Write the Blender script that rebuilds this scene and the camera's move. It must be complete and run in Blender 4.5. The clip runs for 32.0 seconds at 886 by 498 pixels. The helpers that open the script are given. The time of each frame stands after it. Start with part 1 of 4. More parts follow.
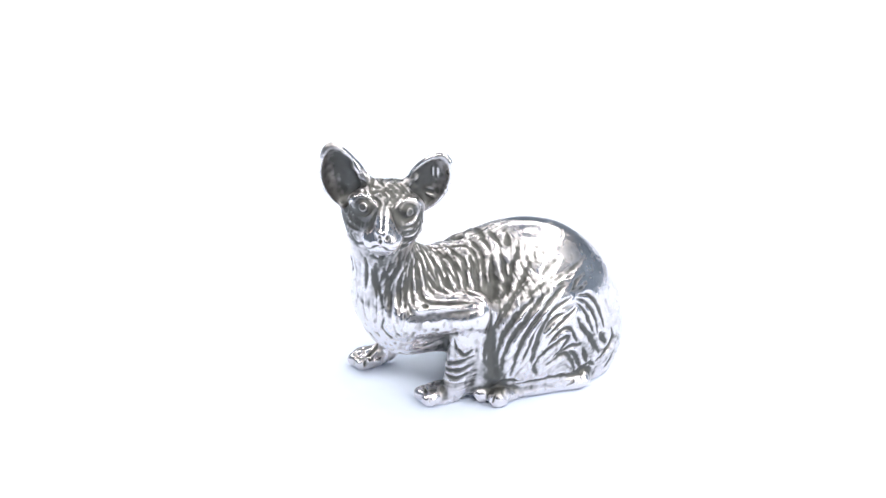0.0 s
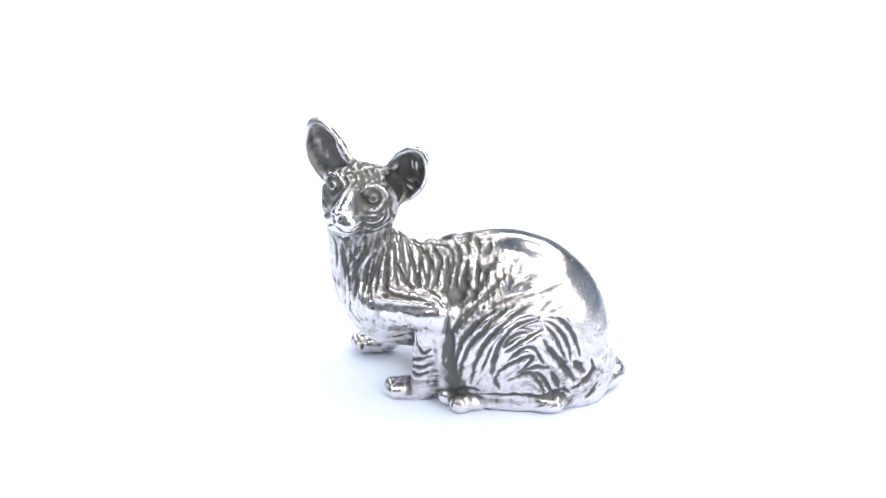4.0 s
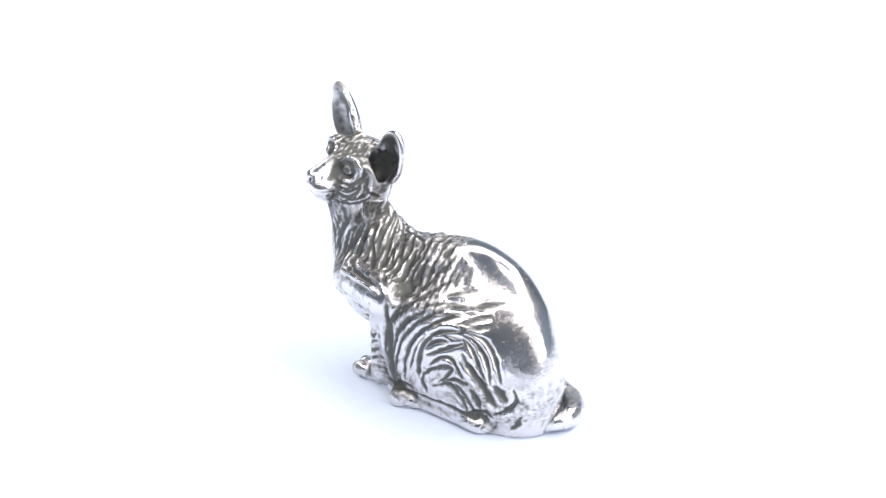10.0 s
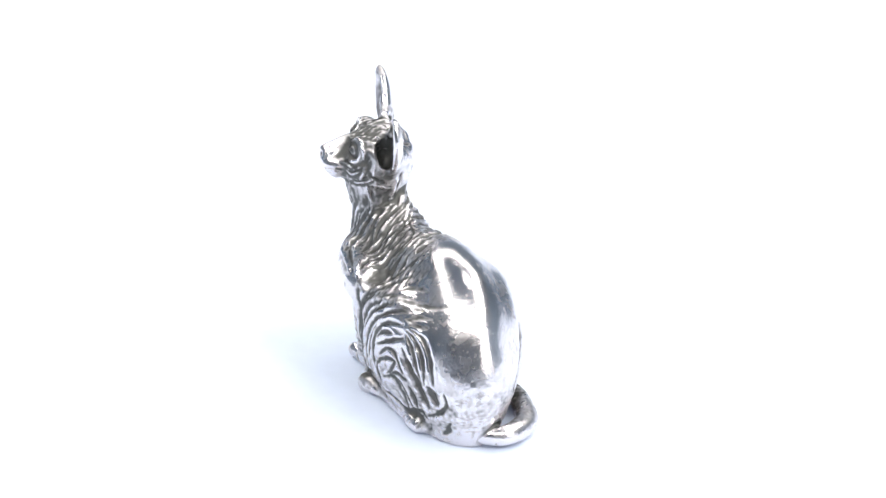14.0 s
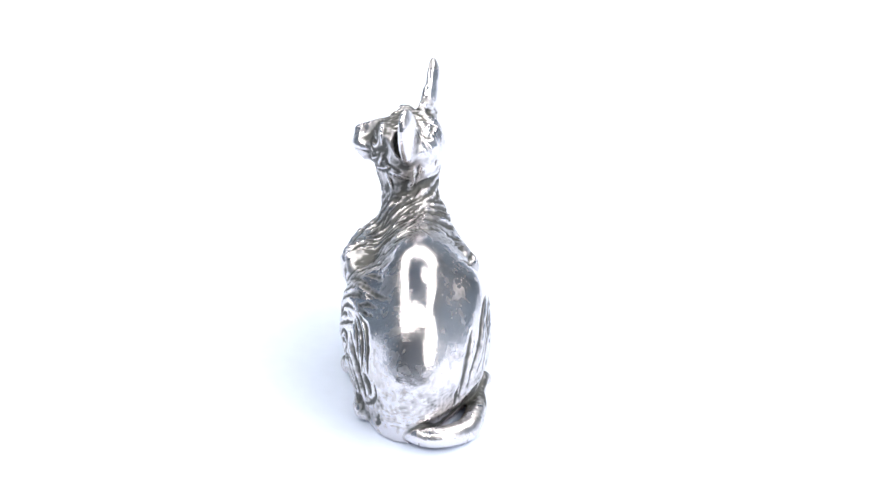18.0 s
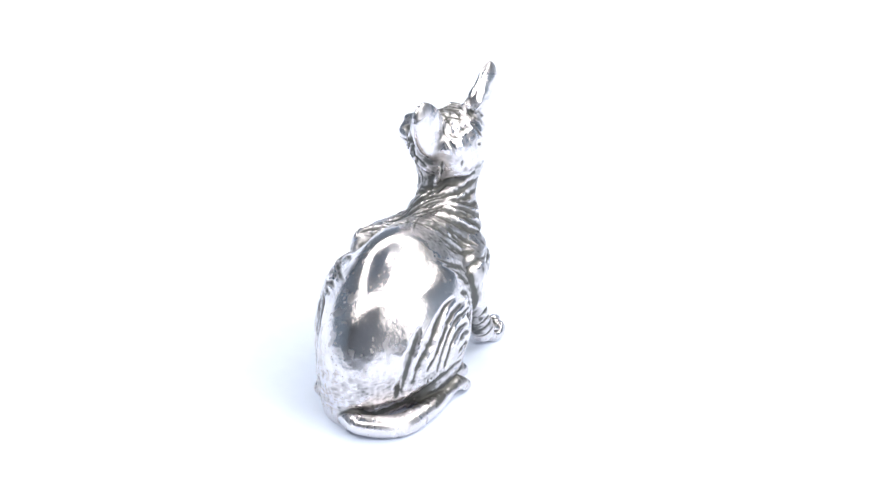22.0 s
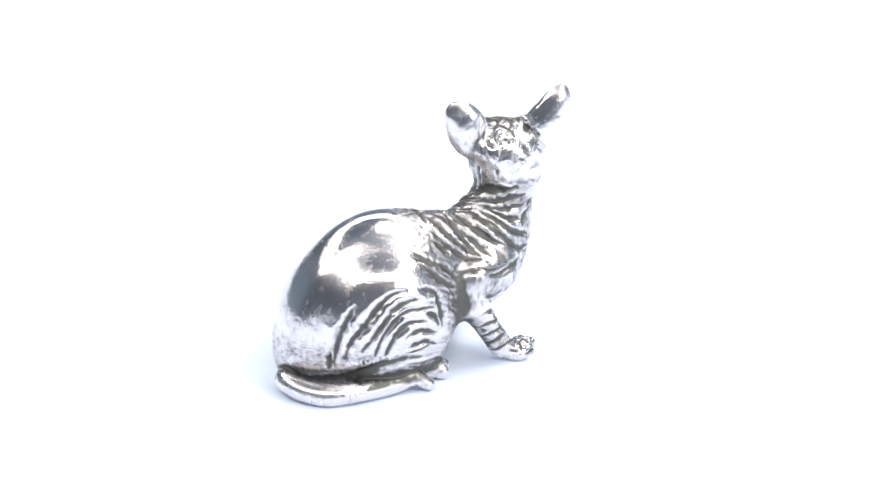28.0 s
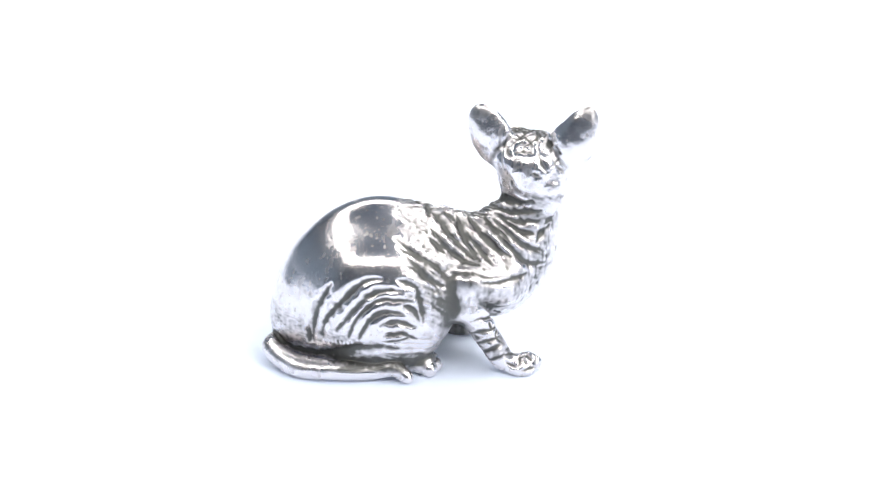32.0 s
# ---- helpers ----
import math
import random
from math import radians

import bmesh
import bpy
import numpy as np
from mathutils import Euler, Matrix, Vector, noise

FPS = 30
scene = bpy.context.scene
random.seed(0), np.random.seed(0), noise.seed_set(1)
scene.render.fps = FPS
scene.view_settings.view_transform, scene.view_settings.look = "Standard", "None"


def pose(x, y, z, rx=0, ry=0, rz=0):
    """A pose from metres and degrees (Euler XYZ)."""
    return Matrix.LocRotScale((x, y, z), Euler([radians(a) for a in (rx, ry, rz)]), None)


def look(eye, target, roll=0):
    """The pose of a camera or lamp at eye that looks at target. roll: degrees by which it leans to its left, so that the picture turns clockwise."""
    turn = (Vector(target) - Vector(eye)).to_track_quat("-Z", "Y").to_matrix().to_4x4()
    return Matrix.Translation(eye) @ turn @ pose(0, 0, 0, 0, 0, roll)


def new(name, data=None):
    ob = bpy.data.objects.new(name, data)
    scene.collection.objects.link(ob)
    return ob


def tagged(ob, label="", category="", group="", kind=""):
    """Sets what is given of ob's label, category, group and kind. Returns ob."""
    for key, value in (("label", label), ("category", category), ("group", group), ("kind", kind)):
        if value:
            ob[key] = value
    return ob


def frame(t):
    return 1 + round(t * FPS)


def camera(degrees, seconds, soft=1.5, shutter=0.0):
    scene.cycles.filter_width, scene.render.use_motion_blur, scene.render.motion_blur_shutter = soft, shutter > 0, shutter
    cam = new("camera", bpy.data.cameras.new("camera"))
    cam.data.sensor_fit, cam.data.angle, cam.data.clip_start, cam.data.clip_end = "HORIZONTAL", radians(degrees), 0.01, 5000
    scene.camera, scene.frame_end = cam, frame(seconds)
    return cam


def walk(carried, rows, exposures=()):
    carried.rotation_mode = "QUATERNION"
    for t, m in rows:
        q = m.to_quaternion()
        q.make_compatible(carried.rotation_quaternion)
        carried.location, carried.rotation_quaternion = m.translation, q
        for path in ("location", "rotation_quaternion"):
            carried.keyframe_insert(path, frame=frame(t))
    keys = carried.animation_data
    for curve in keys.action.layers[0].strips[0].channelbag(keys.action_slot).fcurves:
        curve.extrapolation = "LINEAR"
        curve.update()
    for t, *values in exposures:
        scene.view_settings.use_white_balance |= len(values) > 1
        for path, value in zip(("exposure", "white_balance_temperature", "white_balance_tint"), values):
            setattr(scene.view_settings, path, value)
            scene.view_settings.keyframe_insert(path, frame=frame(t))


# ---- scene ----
cam = camera(12.0, 32.0, soft=1.5)
UNIT = 0.0001                      # the figurine is modelled in tenths of a millimetre
TILT, LEAN = 27.808, 2.661
DIST = 0.74590


def camera_pose():
    t, r = radians(TILT), radians(-LEAN)
    fwd = Vector((0, math.cos(t), -math.sin(t)))
    up0, right0 = Vector((0, math.sin(t), math.cos(t))), Vector((1, 0, 0))
    right = right0 * math.cos(r) - up0 * math.sin(r)
    up = right0 * math.sin(r) + up0 * math.cos(r)
    eye = -(right * 0.000187 + up * -0.020220 + fwd * DIST)
    return look(eye, eye + fwd, LEAN)


walk(cam, [(0.0, camera_pose()), (32.0, camera_pose())])

# ---- light ----
world = bpy.data.worlds.new("world")
scene.world = world
world.use_nodes = True
world.node_tree.nodes["Background"].inputs[0].default_value = (0.75, 0.85, 1.0, 1)
world.node_tree.nodes["Background"].inputs[1].default_value = 0.05


def lamp(name, eye, target, sx, sy, power, colour=(1, 1, 1)):
    data = bpy.data.lights.new(name, "AREA")
    data.shape, data.size, data.size_y, data.energy, data.color = "RECTANGLE", sx, sy, power, colour
    ob = new(name, data)
    ob.matrix_world = look(eye, target)
    return ob


# a square overhead softbox frame, open in the middle, a lamp above its opening, and a tall window beside the camera
RING_Z, GLOW, LIT = 1.0, 11.6, (1.0, 0.975, 0.95)
for y in (-0.82, 0.82):
    lamp("overhead_softbox", (0, y, RING_Z), (0, y, 0), 1.94, 0.21, GLOW * math.pi * 1.94 * 0.21, LIT)
for x, share in ((-0.82, 0.8), (0.82, 1.4)):
    lamp("overhead_softbox", (x, 0, RING_Z), (x, 0, 0), 0.21, 1.43, share * GLOW * math.pi * 0.21 * 1.43, LIT)
lamp("ceiling_lamp", (0.38, 0.12, 1.2), (0.38, 0.12, 0), 0.20, 0.28, GLOW * math.pi * 0.20 * 0.28, LIT)
lamp("side_window", (1.20, -0.90, 0.52), (0, 0, 0.05), 0.72, 0.80, 7.6, (1.0, 0.985, 0.97))
scene.view_settings.exposure = 0.0


# ---- materials ----
def material(name):
    m = bpy.data.materials.new(name)
    m.use_nodes = True
    nt = m.node_tree
    return m, nt, nt.nodes["Principled BSDF"], nt.links


def silver():
    m, nt, b, L = material("antiqued_silver")
    b.inputs["Metallic"].default_value = 1.0
    att = nt.nodes.new("ShaderNodeAttribute")
    att.attribute_name = "tarnish_and_shade"
    co = nt.nodes.new("ShaderNodeTexCoord")
    n1 = nt.nodes.new("ShaderNodeTexNoise")
    n1.inputs["Scale"].default_value, n1.inputs["Detail"].default_value = 900.0, 4.0
    L.new(co.outputs["Object"], n1.inputs["Vector"])
    n2 = nt.nodes.new("ShaderNodeTexNoise")
    n2.inputs["Scale"].default_value, n2.inputs["Detail"].default_value = 120.0, 3.0
    L.new(co.outputs["Object"], n2.inputs["Vector"])
    # tarnish edge broken up by grain
    add = nt.nodes.new("ShaderNodeMath")
    add.operation = "MULTIPLY_ADD"
    L.new(n1.outputs["Fac"], add.inputs[0])
    add.inputs[1].default_value = 0.35
    L.new(att.outputs["Fac"], add.inputs[2])
    ramp = nt.nodes.new("ShaderNodeValToRGB")
    e = ramp.color_ramp.elements
    e[0].position, e[0].color = 0.24, (0.745, 0.712, 0.722, 1)
    e[1].position, e[1].color = 0.82, (0.155, 0.155, 0.148, 1)
    L.new(add.outputs[0], ramp.inputs[0])
    L.new(ramp.outputs[0], b.inputs["Base Color"])
    r = nt.nodes.new("ShaderNodeMapRange")
    r.inputs["To Min"].default_value, r.inputs["To Max"].default_value = 0.13, 0.33
    L.new(n2.outputs["Fac"], r.inputs["Value"])
    rr = nt.nodes.new("ShaderNodeMath")
    rr.operation = "MULTIPLY_ADD"
    L.new(att.outputs["Fac"], rr.inputs[0])
    rr.inputs[1].default_value = 0.42
    L.new(r.outputs[0], rr.inputs[2])
    L.new(rr.outputs[0], b.inputs["Roughness"])
    # fine casting grain under the polish
    n3 = nt.nodes.new("ShaderNodeTexNoise")
    n3.inputs["Scale"].default_value, n3.inputs["Detail"].default_value = 1800.0, 3.0
    L.new(co.outputs["Object"], n3.inputs["Vector"])
    bump = nt.nodes.new("ShaderNodeBump")
    bump.inputs["Strength"].default_value, bump.inputs["Distance"].default_value = 0.20, 0.0002
    L.new(n3.outputs["Fac"], bump.inputs["Height"])
    L.new(bump.outputs[0], b.inputs["Normal"])
    return m


def matte(name, colour, rough, scale, amount):
    m, nt, b, L = material(name)
    b.inputs["Roughness"].default_value = rough
    co = nt.nodes.new("ShaderNodeTexCoord")
    n = nt.nodes.new("ShaderNodeTexNoise")
    n.inputs["Scale"].default_value, n.inputs["Detail"].default_value = scale, 5.0
    L.new(co.outputs["Object"], n.inputs["Vector"])
    ramp = nt.nodes.new("ShaderNodeValToRGB")
    e = ramp.color_ramp.elements
    e[0].position, e[1].position = 0.3, 0.7
    e[0].color = (*[c * (1 - amount) for c in colour], 1)
    e[1].color = (*colour, 1)
    L.new(n.outputs["Fac"], ramp.inputs[0])
    L.new(ramp.outputs[0], b.inputs["Base Color"])
    bump = nt.nodes.new("ShaderNodeBump")
    bump.inputs["Strength"].default_value, bump.inputs["Distance"].default_value = 0.08, 0.001
    L.new(n.outputs["Fac"], bump.inputs["Height"])
    L.new(bump.outputs[0], b.inputs["Normal"])
    return m


SILVER = silver()
PAPER = matte("white_paper", (0.765, 0.84, 0.985), 0.75, 300.0, 0.03)
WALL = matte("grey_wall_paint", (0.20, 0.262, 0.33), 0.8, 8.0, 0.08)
# wall behind the camera coloured darker, in place of an unlit room there
DIM = matte("dimmed_wall_paint", (0.125, 0.15, 0.18), 0.8, 8.0, 0.08)
CEIL = matte("ceiling_paint", (0.285, 0.365, 0.46), 0.85, 8.0, 0.06)


# ---- the room ----
def box(name, x0, y0, z0, x1, y1, z1, mat, bevel=0.0):
    bm = bmesh.new()
    bmesh.ops.create_cube(bm, size=1.0)
    for v in bm.verts:
        v.co = Vector(((x0 + x1) / 2 + v.co.x * (x1 - x0), (y0 + y1) / 2 + v.co.y * (y1 - y0), (z0 + z1) / 2 + v.co.z * (z1 - z0)))
    if bevel:
        bmesh.ops.bevel(bm, geom=bm.edges[:], offset=bevel, segments=2, affect="EDGES")
    me = bpy.data.meshes.new(name)
    bm.to_mesh(me)
    bm.free()
    me.materials.append(mat)
    return new(name, me)


R0, R1, ZF, ZC = -1.6, 1.6, -0.75, 1.75
for nm, b in (("wall_north", (R0, R1, ZF, R1, R1 + 0.1, ZC)), ("wall_south", (R0, R0 - 0.1, ZF, R1, R0, ZC)),
              ("wall_east", (R1, R0 - 0.1, ZF, R1 + 0.1, R1 + 0.1, ZC)), ("wall_west", (R0 - 0.1, R0 - 0.1, ZF, R0, R1 + 0.1, ZC))):
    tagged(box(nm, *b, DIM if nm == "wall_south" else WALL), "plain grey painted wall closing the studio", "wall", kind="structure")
tagged(box("ceiling", R0 - 0.1, R0 - 0.1, ZC, R1 + 0.1, R1 + 0.1, ZC + 0.1, CEIL), "plain grey painted studio ceiling", "ceiling", kind="structure")
tagged(box("floor", R0 - 0.1, R0 - 0.1, ZF - 0.1, R1 + 0.1, R1 + 0.1, ZF, WALL), "plain grey studio floor", "floor", kind="structure")
tagged(box("tabletop", -0.50, -0.13, ZF, 0.50, 0.60, 0.0, PAPER, 0.004), "seamless matt white studio table block under the figurine", "tabletop", kind="structure")


# ---- the cat figurine: rounded forms blended on a grid, then skinned ----
STEP = 1.8
LOW, HIGH = np.array((-222.0, -342.0, -6.0)), np.array((90.0, 262.0, 500.0))
SHAPE = tuple(int(math.ceil(v)) for v in (HIGH - LOW) / STEP)
AXES = [LOW[i] + STEP * np.arange(SHAPE[i], dtype=np.float32) for i in range(3)]
FIELD = np.full(SHAPE, 60.0, np.float32)


def window(c, reach):
    """Grid slices and coordinates round a place."""
    sl = []
    for i in range(3):
        a = int(max(0, math.floor((c[i] - reach[i] - LOW[i]) / STEP)))
        b = int(min(SHAPE[i], math.ceil((c[i] + reach[i] - LOW[i]) / STEP) + 1))
        sl.append(slice(a, max(a, b)))
    X, Y, Z = np.meshgrid(*[AXES[i][sl[i]] for i in range(3)], indexing="ij")
    return tuple(sl), X, Y, Z


def blend(sl, d, k):
    f = FIELD[sl]
    h = np.maximum(k - np.abs(f - d), 0.0) / k
    FIELD[sl] = np.minimum(f, d) - h * h * k * 0.25


def carve(sl, d, k):
    f = FIELD[sl]
    h = np.maximum(k - np.abs(f + d), 0.0) / k
    FIELD[sl] = np.maximum(f, -d) + h * h * k * 0.25


def egg(X, Y, Z, c, r, m):
    """Distance to an ellipsoid; the rows of m are its axes."""
    P = (X - c[0], Y - c[1], Z - c[2])
    q = [(m[i][0] * P[0] + m[i][1] * P[1] + m[i][2] * P[2]) / r[i] for i in range(3)]
    k0 = np.sqrt(q[0] ** 2 + q[1] ** 2 + q[2] ** 2)
    k1 = np.sqrt((q[0] / r[0]) ** 2 + (q[1] / r[1]) ** 2 + (q[2] / r[2]) ** 2) + 1e-9
    return k0 * (k0 - 1.0) / k1


def ball(name, x, y, z, rx, ry, rz, ax, ay, az, k, op=blend):
    m = np.array(Euler([radians(a) for a in (ax, ay, az)]).to_matrix().transposed())
    reach = [math.sqrt(sum((m[j][i] * r) ** 2 for j, r in enumerate((rx, ry, rz)))) + k + 8 for i in range(3)]
    sl, X, Y, Z = window((x, y, z), reach)
    op(sl, egg(X, Y, Z, (x, y, z), (rx, ry, rz), m), k)


def limb(name, x0, y0, z0, x1, y1, z1, r0, r1, k, op=blend):
    a, b = np.array((x0, y0, z0)), np.array((x1, y1, z1))
    sl, X, Y, Z = window((a + b) / 2, np.abs(b - a) / 2 + max(r0, r1) + k + 8)
    v = b - a
    h = np.clip(((X - x0) * v[0] + (Y - y0) * v[1] + (Z - z0) * v[2]) / (v @ v), 0, 1)
    d = np.sqrt((X - x0 - h * v[0]) ** 2 + (Y - y0 - h * v[1]) ** 2 + (Z - z0 - h * v[2]) ** 2) - (r0 + (r1 - r0) * h)
    op(sl, d, k)


def chain(name, k, *joints):
    """A smooth tube through joints (x, y, z, radius)."""
    J = [np.array(j, float) for j in joints]
    J = [2 * J[0] - J[1], *J, 2 * J[-1] - J[-2]]
    pts = []
    for i in range(1, len(J) - 2):
        for h in np.arange(0, 1, 0.125):
            p0, p1, p2, p3 = J[i - 1:i + 3]
            pts.append(0.5 * (2 * p1 + (p2 - p0) * h + (2 * p0 - 5 * p1 + 4 * p2 - p3) * h * h + (3 * p1 - p0 - 3 * p2 + p3) * h ** 3))
    pts.append(J[-2])
    for a, b in zip(pts, pts[1:]):
        limb(name, *a[:3], *b[:3], a[3], b[3], k)


EARS = {"right_ear": (-24.6, 197.7, 356, -18.5, 242.8, 483.7, -93.6, 27.9, 3.9, 38.0, 18.5, 0.36),
        "left_ear": (-62.3, 107, 352.1, -86.6, 55.0, 463.9, -93.9, 36.3, -4.8, 38.0, 15.5, 0.20)}


def ear_shape(X, Y, Z, x0, y0, z0, x1, y1, z1, nx, ny, nz, wide, deep, blunt):
    """A cupped leaf from root to tip and the hollow on the side it faces, as two distances, and the place across and along it."""
    a, b = Vector((x0, y0, z0)), Vector((x1, y1, z1))
    along = (b - a).normalized()
    face = Vector((nx, ny, nz))
    face = (face - along * face.dot(along)).normalized()
    side = along.cross(face)
    half = (b - a).length / 2
    c = (a + b) / 2
    s, u, n = [(X - c[0]) * d[0] + (Y - c[1]) * d[1] + (Z - c[2]) * d[2] for d in (side, along, face)]
    taper = 1.0 - blunt * np.clip(u / half, 0, 1) ** 1.4 - 0.08 * np.clip(-u / half, 0, 1)
    cup = (np.sqrt((s / (wide * taper)) ** 2 + (n / (deep * taper)) ** 2 + np.abs(u / half) ** 2.4) - 1.0) * deep
    hollow = (np.sqrt((s / (wide * 0.82 * taper)) ** 2 + ((n - deep * 0.75) / (deep * 1.3 * taper)) ** 2 + np.abs(u / (half * 0.89)) ** 2.4) - 1.0) * deep
    return cup, hollow, s / wide, u / half


def leaf(name, k):
    x0, y0, z0, x1, y1, z1 = EARS[name][:6]
    reach = math.dist((x0, y0, z0), (x1, y1, z1)) / 2 + EARS[name][9] + 12
    sl, X, Y, Z = window(((x0 + x1) / 2, (y0 + y1) / 2, (z0 + z1) / 2), (reach,) * 3)
    cup, hollow, _, _ = ear_shape(X, Y, Z, *EARS[name])
    h = np.maximum(4.0 - np.abs(cup + hollow), 0.0) / 4.0
    blend(sl, np.maximum(cup, -hollow) + h * h, k)
    carve(sl, hollow + 1.0, 5)


def forms():
    # trunk
    ball("rump", -70.5, -137.5, 116.6, 95.5, 153.2, 192.8, -28.3, 2.2, -5.5, 30)
    ball("trunk", -54.5, -24.4, 168.4, 84.3, 136, 109.5, 5.6, 5.3, 7.9, 40)
    ball("chest", -52, 102.5, 176.5, 77.1, 88.5, 110, -22.5, 1.4, 7.6, 30)
    limb("neck", -53.6, 166.8, 197.7, -64.4, 158.1, 335, 31.0, 66.2, 35)
    ball("nape", -62, 113, 240, 46, 46, 46, 0, 0, 0, 20)
    # left foreleg
    limb("left_upper_arm", -110.8, 119.3, 180.2, -154, 23.6, 189.4, 40.4, 36.4, 22)
    limb("left_forearm", -146.1, 24.5, 168, -129.4, 36.4, 31.3, 30, 23, 8)
    limb("left_web", -126, 8, 22, -138, -22, 62, 15, 22, 14)
    ball("left_paw", -115.8, 55.9, 13.3, 25.0, 42, 21.5, 3.8, 3.8, -3.7, 8)
    ball("toe", -131, 79, 16, 14, 21, 15, 0, 0, 10, 2)
    ball("toe", -108.5, 84, 15, 15, 20, 14.5, 0, 0, -8, 2)
    # right foreleg
    limb("right_upper_arm", 5.8, 94.9, 163.9, 20.9, 36.2, 174.9, 40.5, 35.8, 20)
    limb("right_elbow", 24, 30, 158, 31, 34, 126, 28, 25.5, 5)
    limb("right_forearm", 28.1, 36.6, 122.7, 39, 94.7, 26.3, 25.5, 21.2, 8)
    ball("right_paw", 43.1, 125, 13.5, 25.7, 31.4, 19.4, -1.9, 0.3, -8.9, 8)
    ball("toe", 25.8, 142.7, 15.1, 12, 18.5, 14.3, 0, 0, 8, 2)
    ball("toe", 40.5, 148.6, 15.8, 12.2, 19.6, 15.4, 0, 0, -6, 2)
    ball("toe", 53.7, 139.5, 13.9, 10, 15.5, 12.9, 0, 0, -20, 2)
    # hind legs
    ball("left_thigh", -132.4, -101.4, 107.8, 58.3, 112.3, 120, -0.2, -11.7, 5.3, 44)
    limb("left_foot", -152.4, -185.4, 18.6, -152, -50, 15, 17, 14, 5)
    ball("left_hock", -148, -177, 18, 26.5, 39, 19.5, 0, 0, -6, 5)
    ball("left_toes", -154, -44, 16, 22, 30, 17, 4.2, -0.2, 9.5, 6)
    ball("toe", -168, -31, 18, 17, 21, 18.5, 0, 0, 16, 1.5)
    ball("toe", -147, -9, 18, 16, 20, 18.5, 0, 0, 4, 1.5)
    ball("right_thigh", 4.4, -116.3, 114.7, 61.7, 111.6, 122.8, 16.1, 3.4, -10.1, 54)
    limb("right_foot", 10.4, -114.8, 19.8, 21.4, -59.8, 17.9, 13.8, 13.9, 6)
    ball("right_toes", 26.5, -45.5, 19.4, 23.1, 29, 18.9, 0.3, 0, -8.2, 6)
    ball("toe", 10, -27, 15.4, 11, 15.9, 14.1, 0, 0, 8, 2)
    ball("toe", 28.6, -25.6, 15.3, 12.5, 16.5, 14.6, 0, 0, -10, 2)
    ball("toe", 43.8, -37, 14.4, 11.5, 16, 13.7, 0, 0, -25, 2)
    # tail
    chain("tail", 0.6, (-119.1, -200.1, 24, 24), (-99, -251.2, 20.3, 18), (-50, -300.9, 25.3, 18.1), (12.5, -267.6, 19.4, 20.1), (38.2, -197.5, 20, 18.5), (44.1, -139.7, 18, 16.0), (53.3, -102.1, 26, 14.5), (65.3, -78.2, 13, 11.5))
    # head
    ball("skull", -58.4, 146.1, 374.4, 66.8, 56.7, 41.0, 14, 0.1, 64.1, 14)
    ball("right_jowl", -26, 180, 322, 27, 27, 34, 0, 0, 0, 16)
    ball("left_cheek", -98.4, 127.1, 351.7, 26, 36.3, 29.1, 0, 0, 60.1, 12)
    ball("right_cheek", -43.6, 194.1, 360, 29.2, 34, 27, 0, 0, 60, 12)
    ball("left_brow", -101.9, 132, 387.7, 25, 23.9, 18.8, 0, 0, 60, 8)
    ball("right_brow", -62.9, 196.3, 390.6, 26.1, 25, 18.5, 0, -0.1, 60, 8)
    limb("muzzle", -90, 166, 362, -136.6, 183.5, 350.9, 34, 23.2, 12)
    limb("bridge", -100, 169.8, 385.9, -146, 189.9, 366, 15.8, 10.9, 6)
    ball("jaw", -93.8, 170, 345, 32, 42, 19, 0, 0, 60, 12)
    ball("chin", -127, 183, 330, 26, 21, 15, 0, 0, 60, 6)
    ball("left_lip", -140, 174.5, 347, 21, 19, 15, 0, 0, 60, 12)
    ball("right_lip", -127, 200, 346, 20, 18, 14, 0, 0, 60, 12)
    ball("nose", -149.3, 194.5, 365, 11, 8, 7.5, 0, 0, 60, 3)
    # ears
    leaf("right_ear", 6)
    leaf("left_ear", 6)
    limb("ear_fold", -31, 196, 438, -50, 164, 399, 5, 10, 9)
    limb("ear_fold", -70, 100, 420, -60, 130, 397, 4, 8, 9)
    # eyes
    ball("left_eye", -115.5, 139.2, 384.2, 13.6, 13.9, 13.9, 0, 0, 0, 2)
    ball("right_eye", -83, 199, 386, 14, 14, 14, 0, 0, 0, 2)


def lattice_noise(P, size, seed):
    """Smooth noise in 0..1 at points P, with grains of that size."""
    rng = np.random.RandomState(seed)
    tab = rng.rand(24, 24, 24).astype(np.float32)
    q = P / size + 100.0
    i = np.floor(q).astype(int)
    f = q - i
    f = f * f * (3 - 2 * f)
    out = 0
    for a in (0, 1):
        for b in (0, 1):
            for c in (0, 1):
                w = (f[:, 0] if a else 1 - f[:, 0]) * (f[:, 1] if b else 1 - f[:, 1]) * (f[:, 2] if c else 1 - f[:, 2])
                out = out + w * tab[(i[:, 0] + a) % 24, (i[:, 1] + b) % 24, (i[:, 2] + c) % 24]
    return out


